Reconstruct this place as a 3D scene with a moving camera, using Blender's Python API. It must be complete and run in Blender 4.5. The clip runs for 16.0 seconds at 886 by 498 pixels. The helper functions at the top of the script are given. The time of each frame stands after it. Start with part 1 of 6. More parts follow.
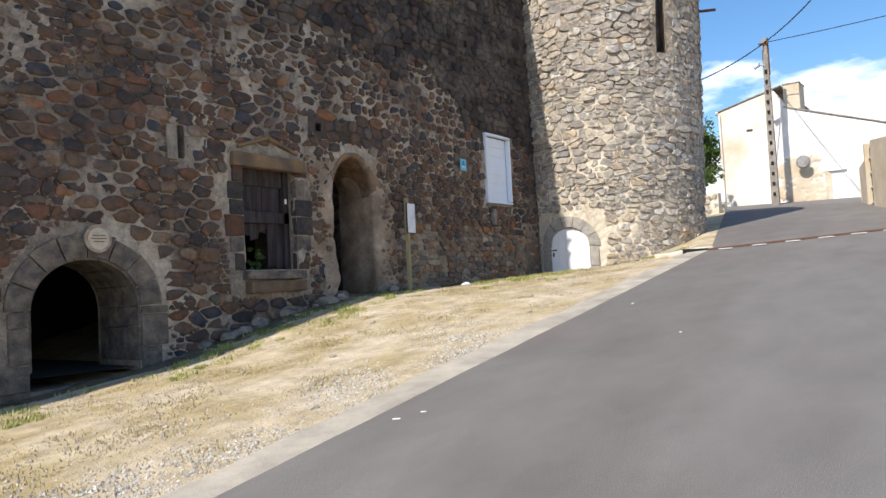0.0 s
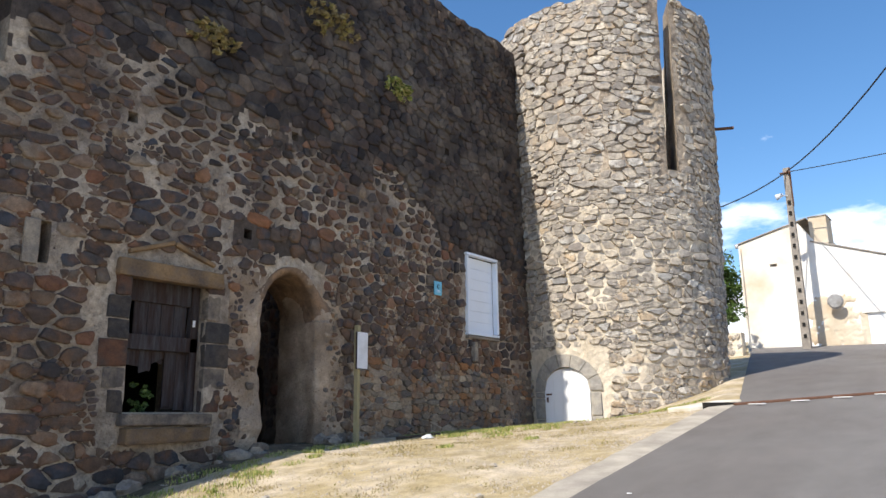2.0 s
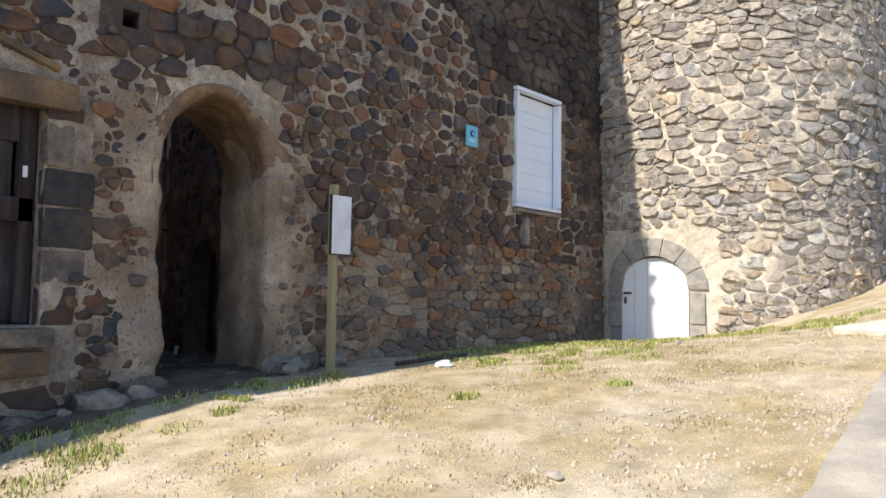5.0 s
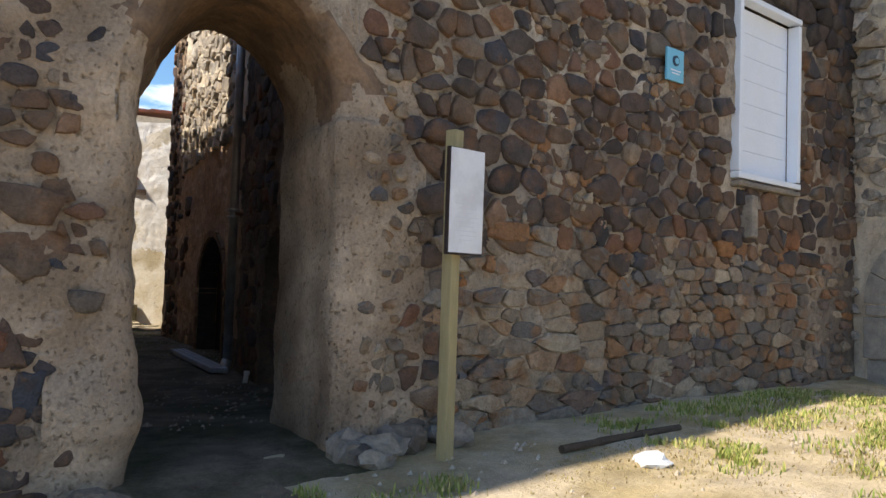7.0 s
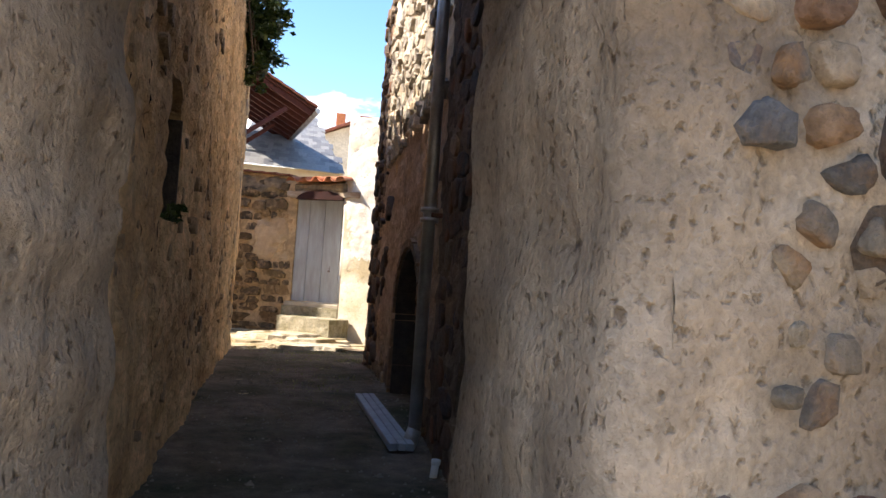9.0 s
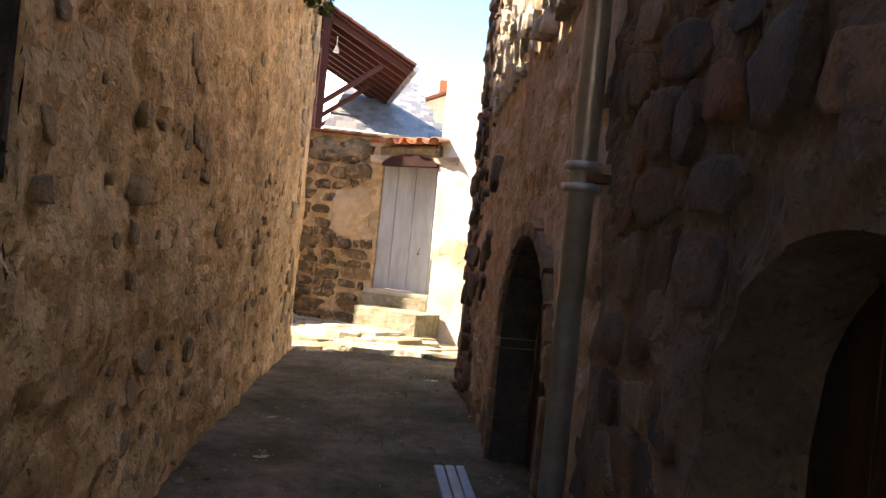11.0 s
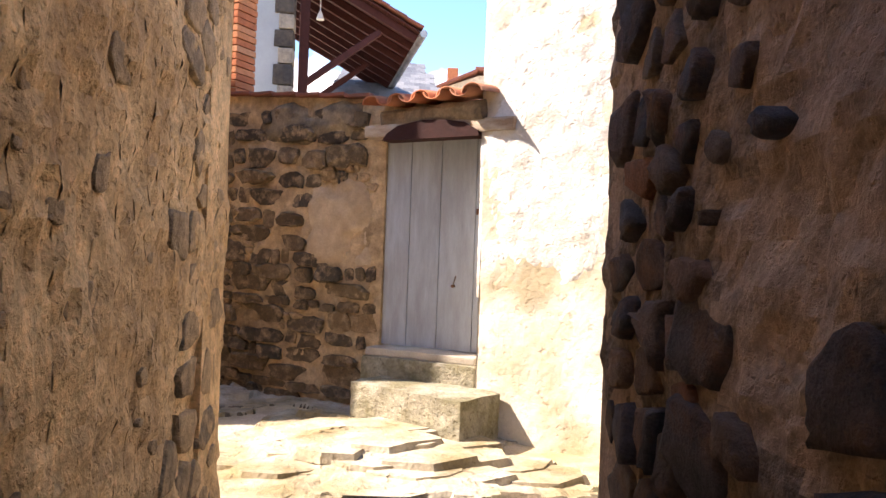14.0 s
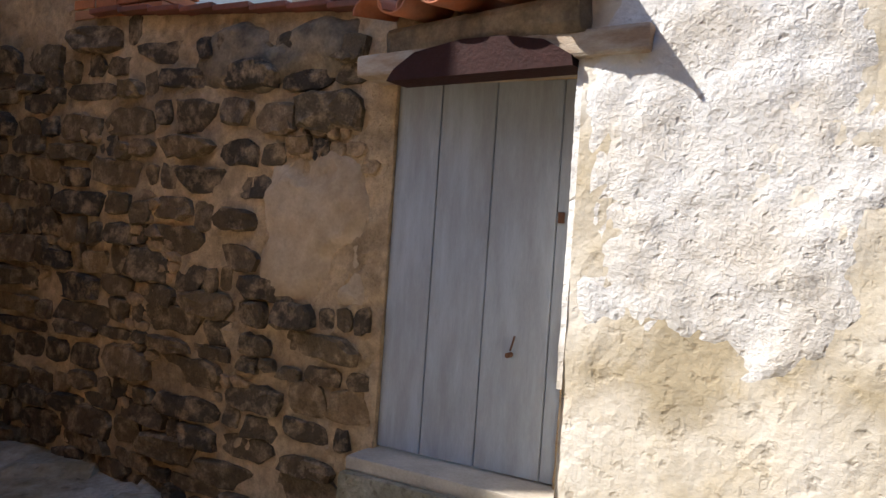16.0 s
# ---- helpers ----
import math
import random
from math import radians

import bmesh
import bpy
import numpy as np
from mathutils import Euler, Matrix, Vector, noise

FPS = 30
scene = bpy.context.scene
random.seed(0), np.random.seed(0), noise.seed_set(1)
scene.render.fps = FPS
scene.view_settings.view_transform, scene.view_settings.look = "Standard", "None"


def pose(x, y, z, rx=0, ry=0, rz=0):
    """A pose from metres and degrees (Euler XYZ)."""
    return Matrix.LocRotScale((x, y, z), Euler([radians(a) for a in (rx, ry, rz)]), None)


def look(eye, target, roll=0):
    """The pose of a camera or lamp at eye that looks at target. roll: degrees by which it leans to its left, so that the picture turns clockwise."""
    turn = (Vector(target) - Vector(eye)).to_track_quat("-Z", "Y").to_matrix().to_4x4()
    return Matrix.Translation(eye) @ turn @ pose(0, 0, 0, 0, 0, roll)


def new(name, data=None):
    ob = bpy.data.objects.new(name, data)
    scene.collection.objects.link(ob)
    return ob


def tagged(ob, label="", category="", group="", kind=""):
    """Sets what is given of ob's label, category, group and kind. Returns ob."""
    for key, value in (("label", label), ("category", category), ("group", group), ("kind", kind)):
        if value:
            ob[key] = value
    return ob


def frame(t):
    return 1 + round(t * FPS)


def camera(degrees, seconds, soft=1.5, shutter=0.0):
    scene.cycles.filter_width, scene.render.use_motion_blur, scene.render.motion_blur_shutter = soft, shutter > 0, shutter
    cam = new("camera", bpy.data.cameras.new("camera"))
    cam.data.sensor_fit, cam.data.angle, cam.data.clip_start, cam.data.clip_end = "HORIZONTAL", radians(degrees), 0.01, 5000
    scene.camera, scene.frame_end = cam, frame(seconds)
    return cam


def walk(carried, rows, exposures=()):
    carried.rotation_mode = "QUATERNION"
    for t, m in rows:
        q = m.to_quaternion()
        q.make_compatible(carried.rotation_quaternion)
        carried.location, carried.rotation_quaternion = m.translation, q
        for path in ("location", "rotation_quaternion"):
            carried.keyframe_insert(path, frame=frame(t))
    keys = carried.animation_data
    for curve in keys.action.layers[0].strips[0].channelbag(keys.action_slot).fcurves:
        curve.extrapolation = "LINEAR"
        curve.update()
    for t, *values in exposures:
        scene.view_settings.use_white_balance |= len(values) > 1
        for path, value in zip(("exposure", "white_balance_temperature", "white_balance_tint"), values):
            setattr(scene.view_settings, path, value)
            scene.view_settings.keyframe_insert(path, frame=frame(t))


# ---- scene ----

cam = camera(62.1, 16.0)
PATH = [
    (0, (-0.457, -1.028, 1.38), (1.148, 0.161, 1.479), -2.9),
    (0.5, (0.147, -0.8, 1.466), (1.775, 0.351, 1.611), -2.4),
    (1, (0.99, -0.593, 1.49), (2.609, 0.528, 1.838), -1.1),
    (1.5, (1.41, -0.455, 1.501), (3.007, 0.658, 1.963), -0.5),
    (2, (1.941, -0.253, 1.647), (3.487, 0.935, 2.093), -0.7),
    (2.5, (2.551, 0.136, 1.741), (4.059, 1.427, 1.987), -2.5),
    (3, (3.135, 0.467, 1.72), (4.61, 1.81, 1.86), -2.4),
    (3.2, (3.355, 0.535, 1.706), (4.826, 1.883, 1.851), -1.0),
    (5.3, (5.577, 2.388, 1.991), (7.062, 3.72, 2.119), 1.0),
    (5.5, (5.751, 2.582, 1.994), (7.223, 3.93, 2.126), 1.2),
    (6, (6.276, 3.094, 2.08), (7.681, 4.513, 2.192), 1.4),
    (6.5, (6.712, 3.622, 2.114), (8.045, 5.109, 2.224), 1.7),
    (7, (7.179, 4.219, 2.181), (8.408, 5.795, 2.269), 1.9),
    (7.5, (7.55, 4.778, 2.227), (8.658, 6.44, 2.312), 2.2),
    (8, (7.861, 5.393, 2.304), (8.817, 7.147, 2.378), 2.8),
    (8.5, (8.18, 5.945, 2.289), (8.963, 7.781, 2.406), 4.0),
    (9, (8.409, 6.526, 2.352), (9.092, 8.404, 2.435), 3.9),
    (9.5, (8.547, 6.911, 2.392), (9.115, 8.829, 2.399), 3.0),
    (11.8, (9.208, 10.079, 2.547), (9.609, 12.038, 2.52), 6.4),
    (12, (9.162, 10.301, 2.455), (9.588, 12.254, 2.403), 6.5),
    (12.5, (9.364, 11.075, 2.552), (9.75, 13.032, 2.4), 2.2),
    (13, (9.478, 11.851, 2.446), (9.878, 13.81, 2.436), 1.8),
    (13.5, (9.555, 12.617, 2.53), (9.977, 14.572, 2.546), 2.6),
    (14, (9.675, 13.37, 2.688), (10.066, 15.331, 2.687), 2.1),
    (14.5, (9.811, 14.109, 2.781), (10.21, 16.069, 2.771), 2.5),
    (15, (9.959, 14.837, 2.783), (10.378, 16.792, 2.81), 2.8),
    (15.5, (10.186, 15.633, 2.858), (10.55, 17.599, 2.861), 3.3),
    (16, (10.235, 16.33, 2.889), (10.504, 18.312, 2.86), 3.9),
]
EXPOSURES = [(0, 0.27, 6400, 10), (5.5, 0.45, 6500, 10), (7.0, 0.5, 6900, 10), (8.0, 0.95, 6900, 10), (9.0, 1.46, 7100, 13), (9.5, 1.45, 7300, 10), (12.0, 2.38, 8000, 22), (12.5, 2.15, 7900, 24), (13.5, 1.9, 7500, 24), (14.5, 1.3, 6700, 14), (16.0, 0.97, 6200, 12)]
walk(cam, [(t, look(eye, target, roll)) for t, eye, target, roll in PATH], EXPOSURES)

# ---- world, sun, exposure ----
SUN = Vector((-1.0, 0.11, 1.02)).normalized()
world = bpy.data.worlds.new("sky")
scene.world = world
world.use_nodes = True
wt = world.node_tree
wt.nodes.clear()
w_out = wt.nodes.new("ShaderNodeOutputWorld")
w_bg = wt.nodes.new("ShaderNodeBackground")
w_sky = wt.nodes.new("ShaderNodeTexSky")
w_sky.sky_type = "NISHITA"
w_sky.sun_disc = False
w_sky.sun_elevation = math.asin(SUN.z)
w_sky.sun_rotation = math.atan2(SUN.x, SUN.y)
w_sky.air_density, w_sky.dust_density, w_sky.ozone_density = 1.0, 0.4, 2.5
w_co = wt.nodes.new("ShaderNodeTexCoord")
w_map = wt.nodes.new("ShaderNodeMapping")
w_map.inputs["Scale"].default_value = (1.6, 1.6, 4.5)
w_n = wt.nodes.new("ShaderNodeTexNoise")
w_n.inputs["Scale"].default_value = 2.1
w_n.inputs["Detail"].default_value = 9.0
w_n.inputs["Roughness"].default_value = 0.55
w_sep = wt.nodes.new("ShaderNodeSeparateXYZ")
w_alt = wt.nodes.new("ShaderNodeMapRange")
w_alt.inputs["From Min"].default_value = 0.10
w_alt.inputs["From Max"].default_value = 0.36
w_alt.inputs["To Min"].default_value = 0.13
w_alt.inputs["To Max"].default_value = -0.12
w_add = wt.nodes.new("ShaderNodeMath")
w_add.operation = "ADD"
w_ramp = wt.nodes.new("ShaderNodeMapRange")
w_ramp.inputs["From Min"].default_value = 0.52
w_ramp.inputs["From Max"].default_value = 0.62
w_mix = wt.nodes.new("ShaderNodeMix")
w_mix.data_type = "RGBA"
w_mix.inputs["B"].default_value = (9.0, 9.3, 9.8, 1)
L = wt.links.new
L(w_co.outputs["Generated"], w_map.inputs["Vector"])
L(w_map.outputs["Vector"], w_n.inputs["Vector"])
L(w_co.outputs["Generated"], w_sep.inputs["Vector"])
L(w_sep.outputs["Z"], w_alt.inputs["Value"])
L(w_n.outputs["Fac"], w_add.inputs[0])
L(w_alt.outputs["Result"], w_add.inputs[1])
L(w_add.outputs["Value"], w_ramp.inputs["Value"])
L(w_ramp.outputs["Result"], w_mix.inputs["Factor"])
w_hue = wt.nodes.new("ShaderNodeHueSaturation")
w_hue.inputs["Saturation"].default_value = 1.2
L(w_sky.outputs["Color"], w_hue.inputs["Color"])
L(w_hue.outputs["Color"], w_mix.inputs["A"])
L(w_mix.outputs["Result"], w_bg.inputs["Color"])
L(w_bg.outputs["Background"], w_out.inputs["Surface"])
w_bg.inputs["Strength"].default_value = 0.15
sun_data = bpy.data.lights.new("sun", "SUN")
sun_data.energy, sun_data.angle, sun_data.color = 5.0, radians(0.53), (1.0, 0.93, 0.82)
sun = new("sun", sun_data)
sun.matrix_world = look(SUN * 60, (0, 0, 0))

# ---- materials ----
def material(name, colour, rough=0.85, scale=8.0, vary=0.35, bump=0.3, fine=60.0, second=None, amount=0.5, patch=1.2,
             metal=0.0, per_piece=None, island=False, stretch=(1, 1, 1), spec=0.3, edge=0.12, pits=0.0, pit_scale=20.0):
    """A procedural surface: a base colour with grain at two scales, patches of a second colour, and fine relief."""
    m = bpy.data.materials.new(name)
    m.use_nodes = True
    t = m.node_tree
    t.nodes.clear()
    n, l = t.nodes.new, t.links.new
    out, b = n("ShaderNodeOutputMaterial"), n("ShaderNodeBsdfPrincipled")
    l(b.outputs[0], out.inputs[0])
    co = n("ShaderNodeTexCoord")
    geo = n("ShaderNodeNewGeometry")
    mp = n("ShaderNodeMapping")
    mp.inputs["Scale"].default_value = stretch
    l(geo.outputs["Position"], mp.inputs["Vector"])
    vec = mp.outputs["Vector"]
    coarse, grain = n("ShaderNodeTexNoise"), n("ShaderNodeTexNoise")
    for node, s, d in ((coarse, scale, 5.0), (grain, fine, 6.0)):
        node.inputs["Scale"].default_value = s
        node.inputs["Detail"].default_value = d
        node.inputs["Roughness"].default_value = 0.62
        l(vec, node.inputs["Vector"])
    if per_piece:
        pick = n("ShaderNodeValToRGB")
        pick.color_ramp.interpolation = "LINEAR"
        while len(pick.color_ramp.elements) < len(per_piece):
            pick.color_ramp.elements.new(0.5)
        for i, (pos, col) in enumerate(per_piece):
            pick.color_ramp.elements[i].position = pos
            pick.color_ramp.elements[i].color = (*col, 1)
        if island:
            l(geo.outputs["Random Per Island"], pick.inputs[0])
        else:
            oi = n("ShaderNodeObjectInfo")
            l(oi.outputs["Random"], pick.inputs[0])
        base = pick.outputs[0]
    else:
        rgb = n("ShaderNodeRGB")
        rgb.outputs[0].default_value = (*colour, 1)
        base = rgb.outputs[0]
    if second:
        big = n("ShaderNodeTexNoise")
        big.inputs["Scale"].default_value = patch
        big.inputs["Detail"].default_value = 7.0
        big.inputs["Roughness"].default_value = 0.6
        l(vec, big.inputs["Vector"])
        rng = n("ShaderNodeMapRange")
        rng.inputs["From Min"].default_value = 0.62 - 0.3 * amount - edge
        rng.inputs["From Max"].default_value = 0.62 - 0.3 * amount + edge
        l(big.outputs["Fac"], rng.inputs["Value"])
        mx = n("ShaderNodeMix")
        mx.data_type = "RGBA"
        mx.inputs["B"].default_value = (*second, 1)
        l(rng.outputs["Result"], mx.inputs["Factor"])
        l(base, mx.inputs["A"])
        base = mx.outputs["Result"]
    val = n("ShaderNodeMath")
    val.operation = "MULTIPLY_ADD"
    val.inputs[1].default_value = 0.6
    l(coarse.outputs["Fac"], val.inputs[0])
    half = n("ShaderNodeMath")
    half.operation = "MULTIPLY"
    half.inputs[1].default_value = 0.4
    l(grain.outputs["Fac"], half.inputs[0])
    l(half.outputs[0], val.inputs[2])
    rg = n("ShaderNodeMapRange")
    rg.inputs["From Min"].default_value = 0.3
    rg.inputs["From Max"].default_value = 0.7
    rg.inputs["To Min"].default_value = 1 - vary
    rg.inputs["To Max"].default_value = 1 + vary
    l(val.outputs[0], rg.inputs["Value"])
    mul = n("ShaderNodeMix")
    mul.data_type = "RGBA"
    mul.blend_type = "MULTIPLY"
    mul.inputs["Factor"].default_value = 1.0
    l(base, mul.inputs["A"])
    l(rg.outputs["Result"], mul.inputs["B"])
    colour_out, height = mul.outputs["Result"], val.outputs[0]
    if pits:
        pn = n("ShaderNodeTexNoise")
        pn.inputs["Scale"].default_value = pit_scale
        pn.inputs["Detail"].default_value = 3.0
        pn.inputs["Distortion"].default_value = 0.1
        l(vec, pn.inputs["Vector"])
        pr = n("ShaderNodeMapRange")
        pr.inputs["From Min"].default_value = 0.58
        pr.inputs["From Max"].default_value = 0.74
        l(pn.outputs["Fac"], pr.inputs["Value"])
        # pits are darkened as well as sunk: their small shadows go into the colour
        pm = n("ShaderNodeMix")
        pm.data_type = "RGBA"
        pm.blend_type = "MULTIPLY"
        pm.inputs["B"].default_value = (1 - pits * 0.85, 1 - pits * 0.92, 1 - pits, 1)
        l(pr.outputs["Result"], pm.inputs["Factor"])
        l(colour_out, pm.inputs["A"])
        colour_out = pm.outputs["Result"]
        ph = n("ShaderNodeMath")
        ph.operation = "MULTIPLY_ADD"
        ph.inputs[1].default_value = -0.3
        l(pr.outputs["Result"], ph.inputs[0])
        l(height, ph.inputs[2])
        height = ph.outputs[0]
    l(colour_out, b.inputs["Base Color"])
    b.inputs["Roughness"].default_value = rough
    b.inputs["Metallic"].default_value = metal
    b.inputs["Specular IOR Level"].default_value = spec
    bp = n("ShaderNodeBump")
    bp.inputs["Strength"].default_value = bump
    bp.inputs["Distance"].default_value = 0.03
    l(height, bp.inputs["Height"])
    l(bp.outputs[0], b.inputs["Normal"])
    return m


DARK_STONES = [(0.0, (0.041, 0.038, 0.039)), (0.16, (0.091, 0.063, 0.049)), (0.3, (0.055, 0.057, 0.066)), (0.44, (0.128, 0.081, 0.055)), (0.58, (0.071, 0.061, 0.056)),
               (0.7, (0.140, 0.093, 0.063)), (0.8, (0.134, 0.110, 0.088)), (0.9, (0.171, 0.078, 0.046)), (0.95, (0.232, 0.183, 0.134)), (1.0, (0.244, 0.104, 0.049))]
HIGH_STONES = [(0.0, (0.022, 0.020, 0.021)), (0.25, (0.055, 0.040, 0.034)), (0.45, (0.032, 0.029, 0.030)), (0.65, (0.080, 0.056, 0.044)), (0.8, (0.044, 0.040, 0.040)), (0.93, (0.11, 0.070, 0.048)), (1.0, (0.14, 0.115, 0.09))]
PALE_STONES = [(0.0, (0.24, 0.21, 0.185)), (0.2, (0.46, 0.40, 0.32)), (0.38, (0.33, 0.295, 0.255)), (0.55, (0.52, 0.45, 0.355)),
               (0.7, (0.38, 0.335, 0.28)), (0.82, (0.44, 0.335, 0.225)), (0.9, (0.55, 0.51, 0.45)), (1.0, (0.27, 0.26, 0.25))]
M_stone = material("basalt_stone", (0.1, 0.1, 0.1), 0.85, 12, 0.55, 0.9, 85, (0.17, 0.085, 0.040), 0.06, 4.5, per_piece=DARK_STONES, edge=0.12)
M_stone_far = material("basalt_rubble", (0.1, 0.1, 0.1), 0.85, 12, 0.55, 0.9, 85, (0.17, 0.085, 0.040), 0.06, 4.5, per_piece=DARK_STONES, island=True, edge=0.12)
M_stone_high = material("blackened_rubble", (0.1, 0.1, 0.1), 0.88, 12, 0.55, 0.9, 85, (0.17, 0.14, 0.11), 0.05, 1.6, per_piece=HIGH_STONES, island=True, edge=0.15)
M_mortar_dark = material("blackened_mortar", (0.11, 0.085, 0.068), 0.95, 14, 0.5, 0.9, 80, (0.06, 0.048, 0.040), 0.5, 1.5)
M_tower = material("tower_stone", (0.1, 0.1, 0.1), 0.88, 16, 0.45, 0.8, 70, (0.24, 0.215, 0.19), 0.24, 7, per_piece=PALE_STONES, edge=0.07)
M_tower_far = material("tower_rubble", (0.1, 0.1, 0.1), 0.88, 16, 0.45, 0.8, 70, (0.24, 0.215, 0.19), 0.24, 7, per_piece=PALE_STONES, island=True, edge=0.07)
LOW_STONES = [(0.0, (0.10, 0.088, 0.078)), (0.15, (0.29, 0.225, 0.155)), (0.3, (0.14, 0.118, 0.10)), (0.45, (0.36, 0.285, 0.20)), (0.58, (0.19, 0.15, 0.115)), (0.7, (0.12, 0.115, 0.115)), (0.8, (0.26, 0.125, 0.055)), (0.9, (0.40, 0.33, 0.24)), (1.0, (0.13, 0.12, 0.115))]
EMBEDDED = [(0.0, (0.20, 0.145, 0.095)), (0.3, (0.36, 0.25, 0.145)), (0.55, (0.27, 0.19, 0.115)), (0.8, (0.42, 0.29, 0.165)), (1.0, (0.16, 0.125, 0.095))]
YARD_STONES = [(0.0, (0.040, 0.032, 0.025)), (0.2, (0.115, 0.078, 0.043)), (0.4, (0.058, 0.046, 0.033)), (0.6, (0.155, 0.108, 0.058)), (0.75, (0.078, 0.060, 0.040)), (0.9, (0.23, 0.15, 0.075)), (1.0, (0.050, 0.044, 0.039))]
M_low = material("tan_rubble", (0.1, 0.1, 0.1), 0.88, 18, 0.5, 1.0, 80, (0.25, 0.13, 0.06), 0.12, 5, per_piece=LOW_STONES, edge=0.09)
M_low_far = material("tan_rubble_far", (0.1, 0.1, 0.1), 0.88, 18, 0.5, 1.0, 80, (0.25, 0.13, 0.06), 0.12, 5, per_piece=LOW_STONES, island=True, edge=0.09)
M_gravel = material("sandy_gravel", (0.44, 0.37, 0.285), 0.95, 20, 0.35, 0.3, 80)
M_grey_gravel = material("grey_gravel", (0.4, 0.4, 0.4), 0.95, 20, 0.3, 0.3, 80, per_piece=[(0.0, (0.20, 0.19, 0.18)), (0.5, (0.42, 0.39, 0.34)), (1.0, (0.58, 0.55, 0.50))], island=True)
# red wood taken near black: the brow's deep shadow is in the colour
M_brow = material("shadowed_red_board", (0.030, 0.008, 0.007), 0.85, 8, 0.4, 0.4, 50)
M_yard_mortar = material("tan_earth_mortar", (0.56, 0.41, 0.25), 0.95, 14, 0.5, 1.0, 60, (0.30, 0.215, 0.13), 0.38, 2.2, pits=0.3, pit_scale=60)
M_yard = material("brown_rubble", (0.1, 0.1, 0.1), 0.88, 18, 0.5, 0.9, 80, (0.34, 0.245, 0.15), 0.14, 10, per_piece=YARD_STONES, edge=0.1)
M_yard_far = material("brown_rubble_far", (0.1, 0.1, 0.1), 0.88, 18, 0.5, 0.9, 80, (0.34, 0.245, 0.15), 0.14, 10, per_piece=YARD_STONES, island=True, edge=0.1)
M_mortar = material("lime_mortar", (0.47, 0.39, 0.30), 0.95, 14, 0.55, 0.9, 70, (0.16, 0.125, 0.098), 0.40, 0.9, pits=0.45, pit_scale=40)
M_mortar_pale = material("pale_mortar", (0.68, 0.60, 0.48), 0.95, 12, 0.3, 0.9, 60, (0.55, 0.47, 0.36), 0.4, 1.1)
M_plaster = material("ochre_roughcast", (0.80, 0.55, 0.30), 0.95, 9, 0.5, 1.0, 42, (0.52, 0.33, 0.165), 0.45, 1.3, pits=0.3, pit_scale=34)
M_plaster_grey = material("grey_render", (0.51, 0.37, 0.255), 0.95, 10, 0.5, 1.0, 46, (0.37, 0.26, 0.18), 0.45, 0.9, pits=0.25, pit_scale=40)
M_white_wall = material("weathered_limewash", (0.76, 0.715, 0.63), 0.93, 6, 0.18, 0.4, 26, (0.44, 0.37, 0.25), 0.36, 1.5, edge=0.11, pits=0.3, pit_scale=17)
M_white_patch = material("white_trowelled_plaster", (0.71, 0.70, 0.68), 0.92, 11, 0.2, 0.6, 34, (0.60, 0.56, 0.50), 0.34, 3, pits=0.2, pit_scale=22)
M_corner = material("rough_brown_mortar", (0.40, 0.29, 0.20), 0.95, 10, 0.55, 1.0, 40, (0.17, 0.125, 0.09), 0.42, 2.0, pits=0.4, pit_scale=22)
M_wall_dark = material("dark_earth_render", (0.24, 0.172, 0.125), 0.95, 10, 0.5, 1.0, 46, (0.12, 0.09, 0.07), 0.45, 1.2, pits=0.3, pit_scale=40)
M_asphalt = material("asphalt", (0.152, 0.135, 0.123), 0.85, 2.2, 0.2, 0.4, 150, (0.175, 0.162, 0.15), 0.45, 0.5, stretch=(0.5, 1, 1))
M_embed = material("embedded_fieldstone", (0.1, 0.1, 0.1), 0.9, 18, 0.5, 0.9, 80, (0.44, 0.30, 0.17), 0.25, 9, per_piece=EMBEDDED, edge=0.12)
M_embed_far = material("embedded_fieldstones", (0.1, 0.1, 0.1), 0.9, 18, 0.5, 0.9, 80, (0.44, 0.30, 0.17), 0.25, 9, per_piece=EMBEDDED, island=True, edge=0.12)
M_grit = material("brown_grit", (0.25, 0.21, 0.165), 0.95, 20, 0.3, 0.3, 80)
M_patch = material("tan_plaster_patch", (0.50, 0.39, 0.27), 0.95, 8, 0.25, 0.6, 50, (0.40, 0.29, 0.18), 0.45, 3)
# lichened render; on the canopy bedding its dark tone paints shade
M_lichen_shade = material("lichened_render_and_shade", (0.13, 0.105, 0.078), 0.95, 10, 0.5, 0.9, 50, (0.30, 0.23, 0.15), 0.4, 4)
M_sand = material("dry_earth", (0.55, 0.46, 0.34), 0.97, 5, 0.42, 1.0, 60, (0.40, 0.315, 0.175), 0.45, 1.3)
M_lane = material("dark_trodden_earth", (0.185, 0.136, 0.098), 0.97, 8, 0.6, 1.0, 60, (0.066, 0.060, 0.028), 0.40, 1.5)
M_rock = material("pale_bedrock", (0.50, 0.445, 0.35), 0.95, 5, 0.4, 1.0, 30, (0.27, 0.215, 0.12), 0.42, 1.6, pits=0.3, pit_scale=12)
M_concrete = material("concrete_gutter", (0.46, 0.41, 0.335), 0.9, 4, 0.25, 0.4, 70, (0.34, 0.30, 0.25), 0.4, 1.5)
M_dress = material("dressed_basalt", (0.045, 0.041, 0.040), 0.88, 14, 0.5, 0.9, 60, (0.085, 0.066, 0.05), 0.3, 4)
M_gate_edge = material("tower_door_surround", (0.30, 0.28, 0.255), 0.88, 14, 0.3, 0.6, 60, (0.40, 0.36, 0.30), 0.4, 4)
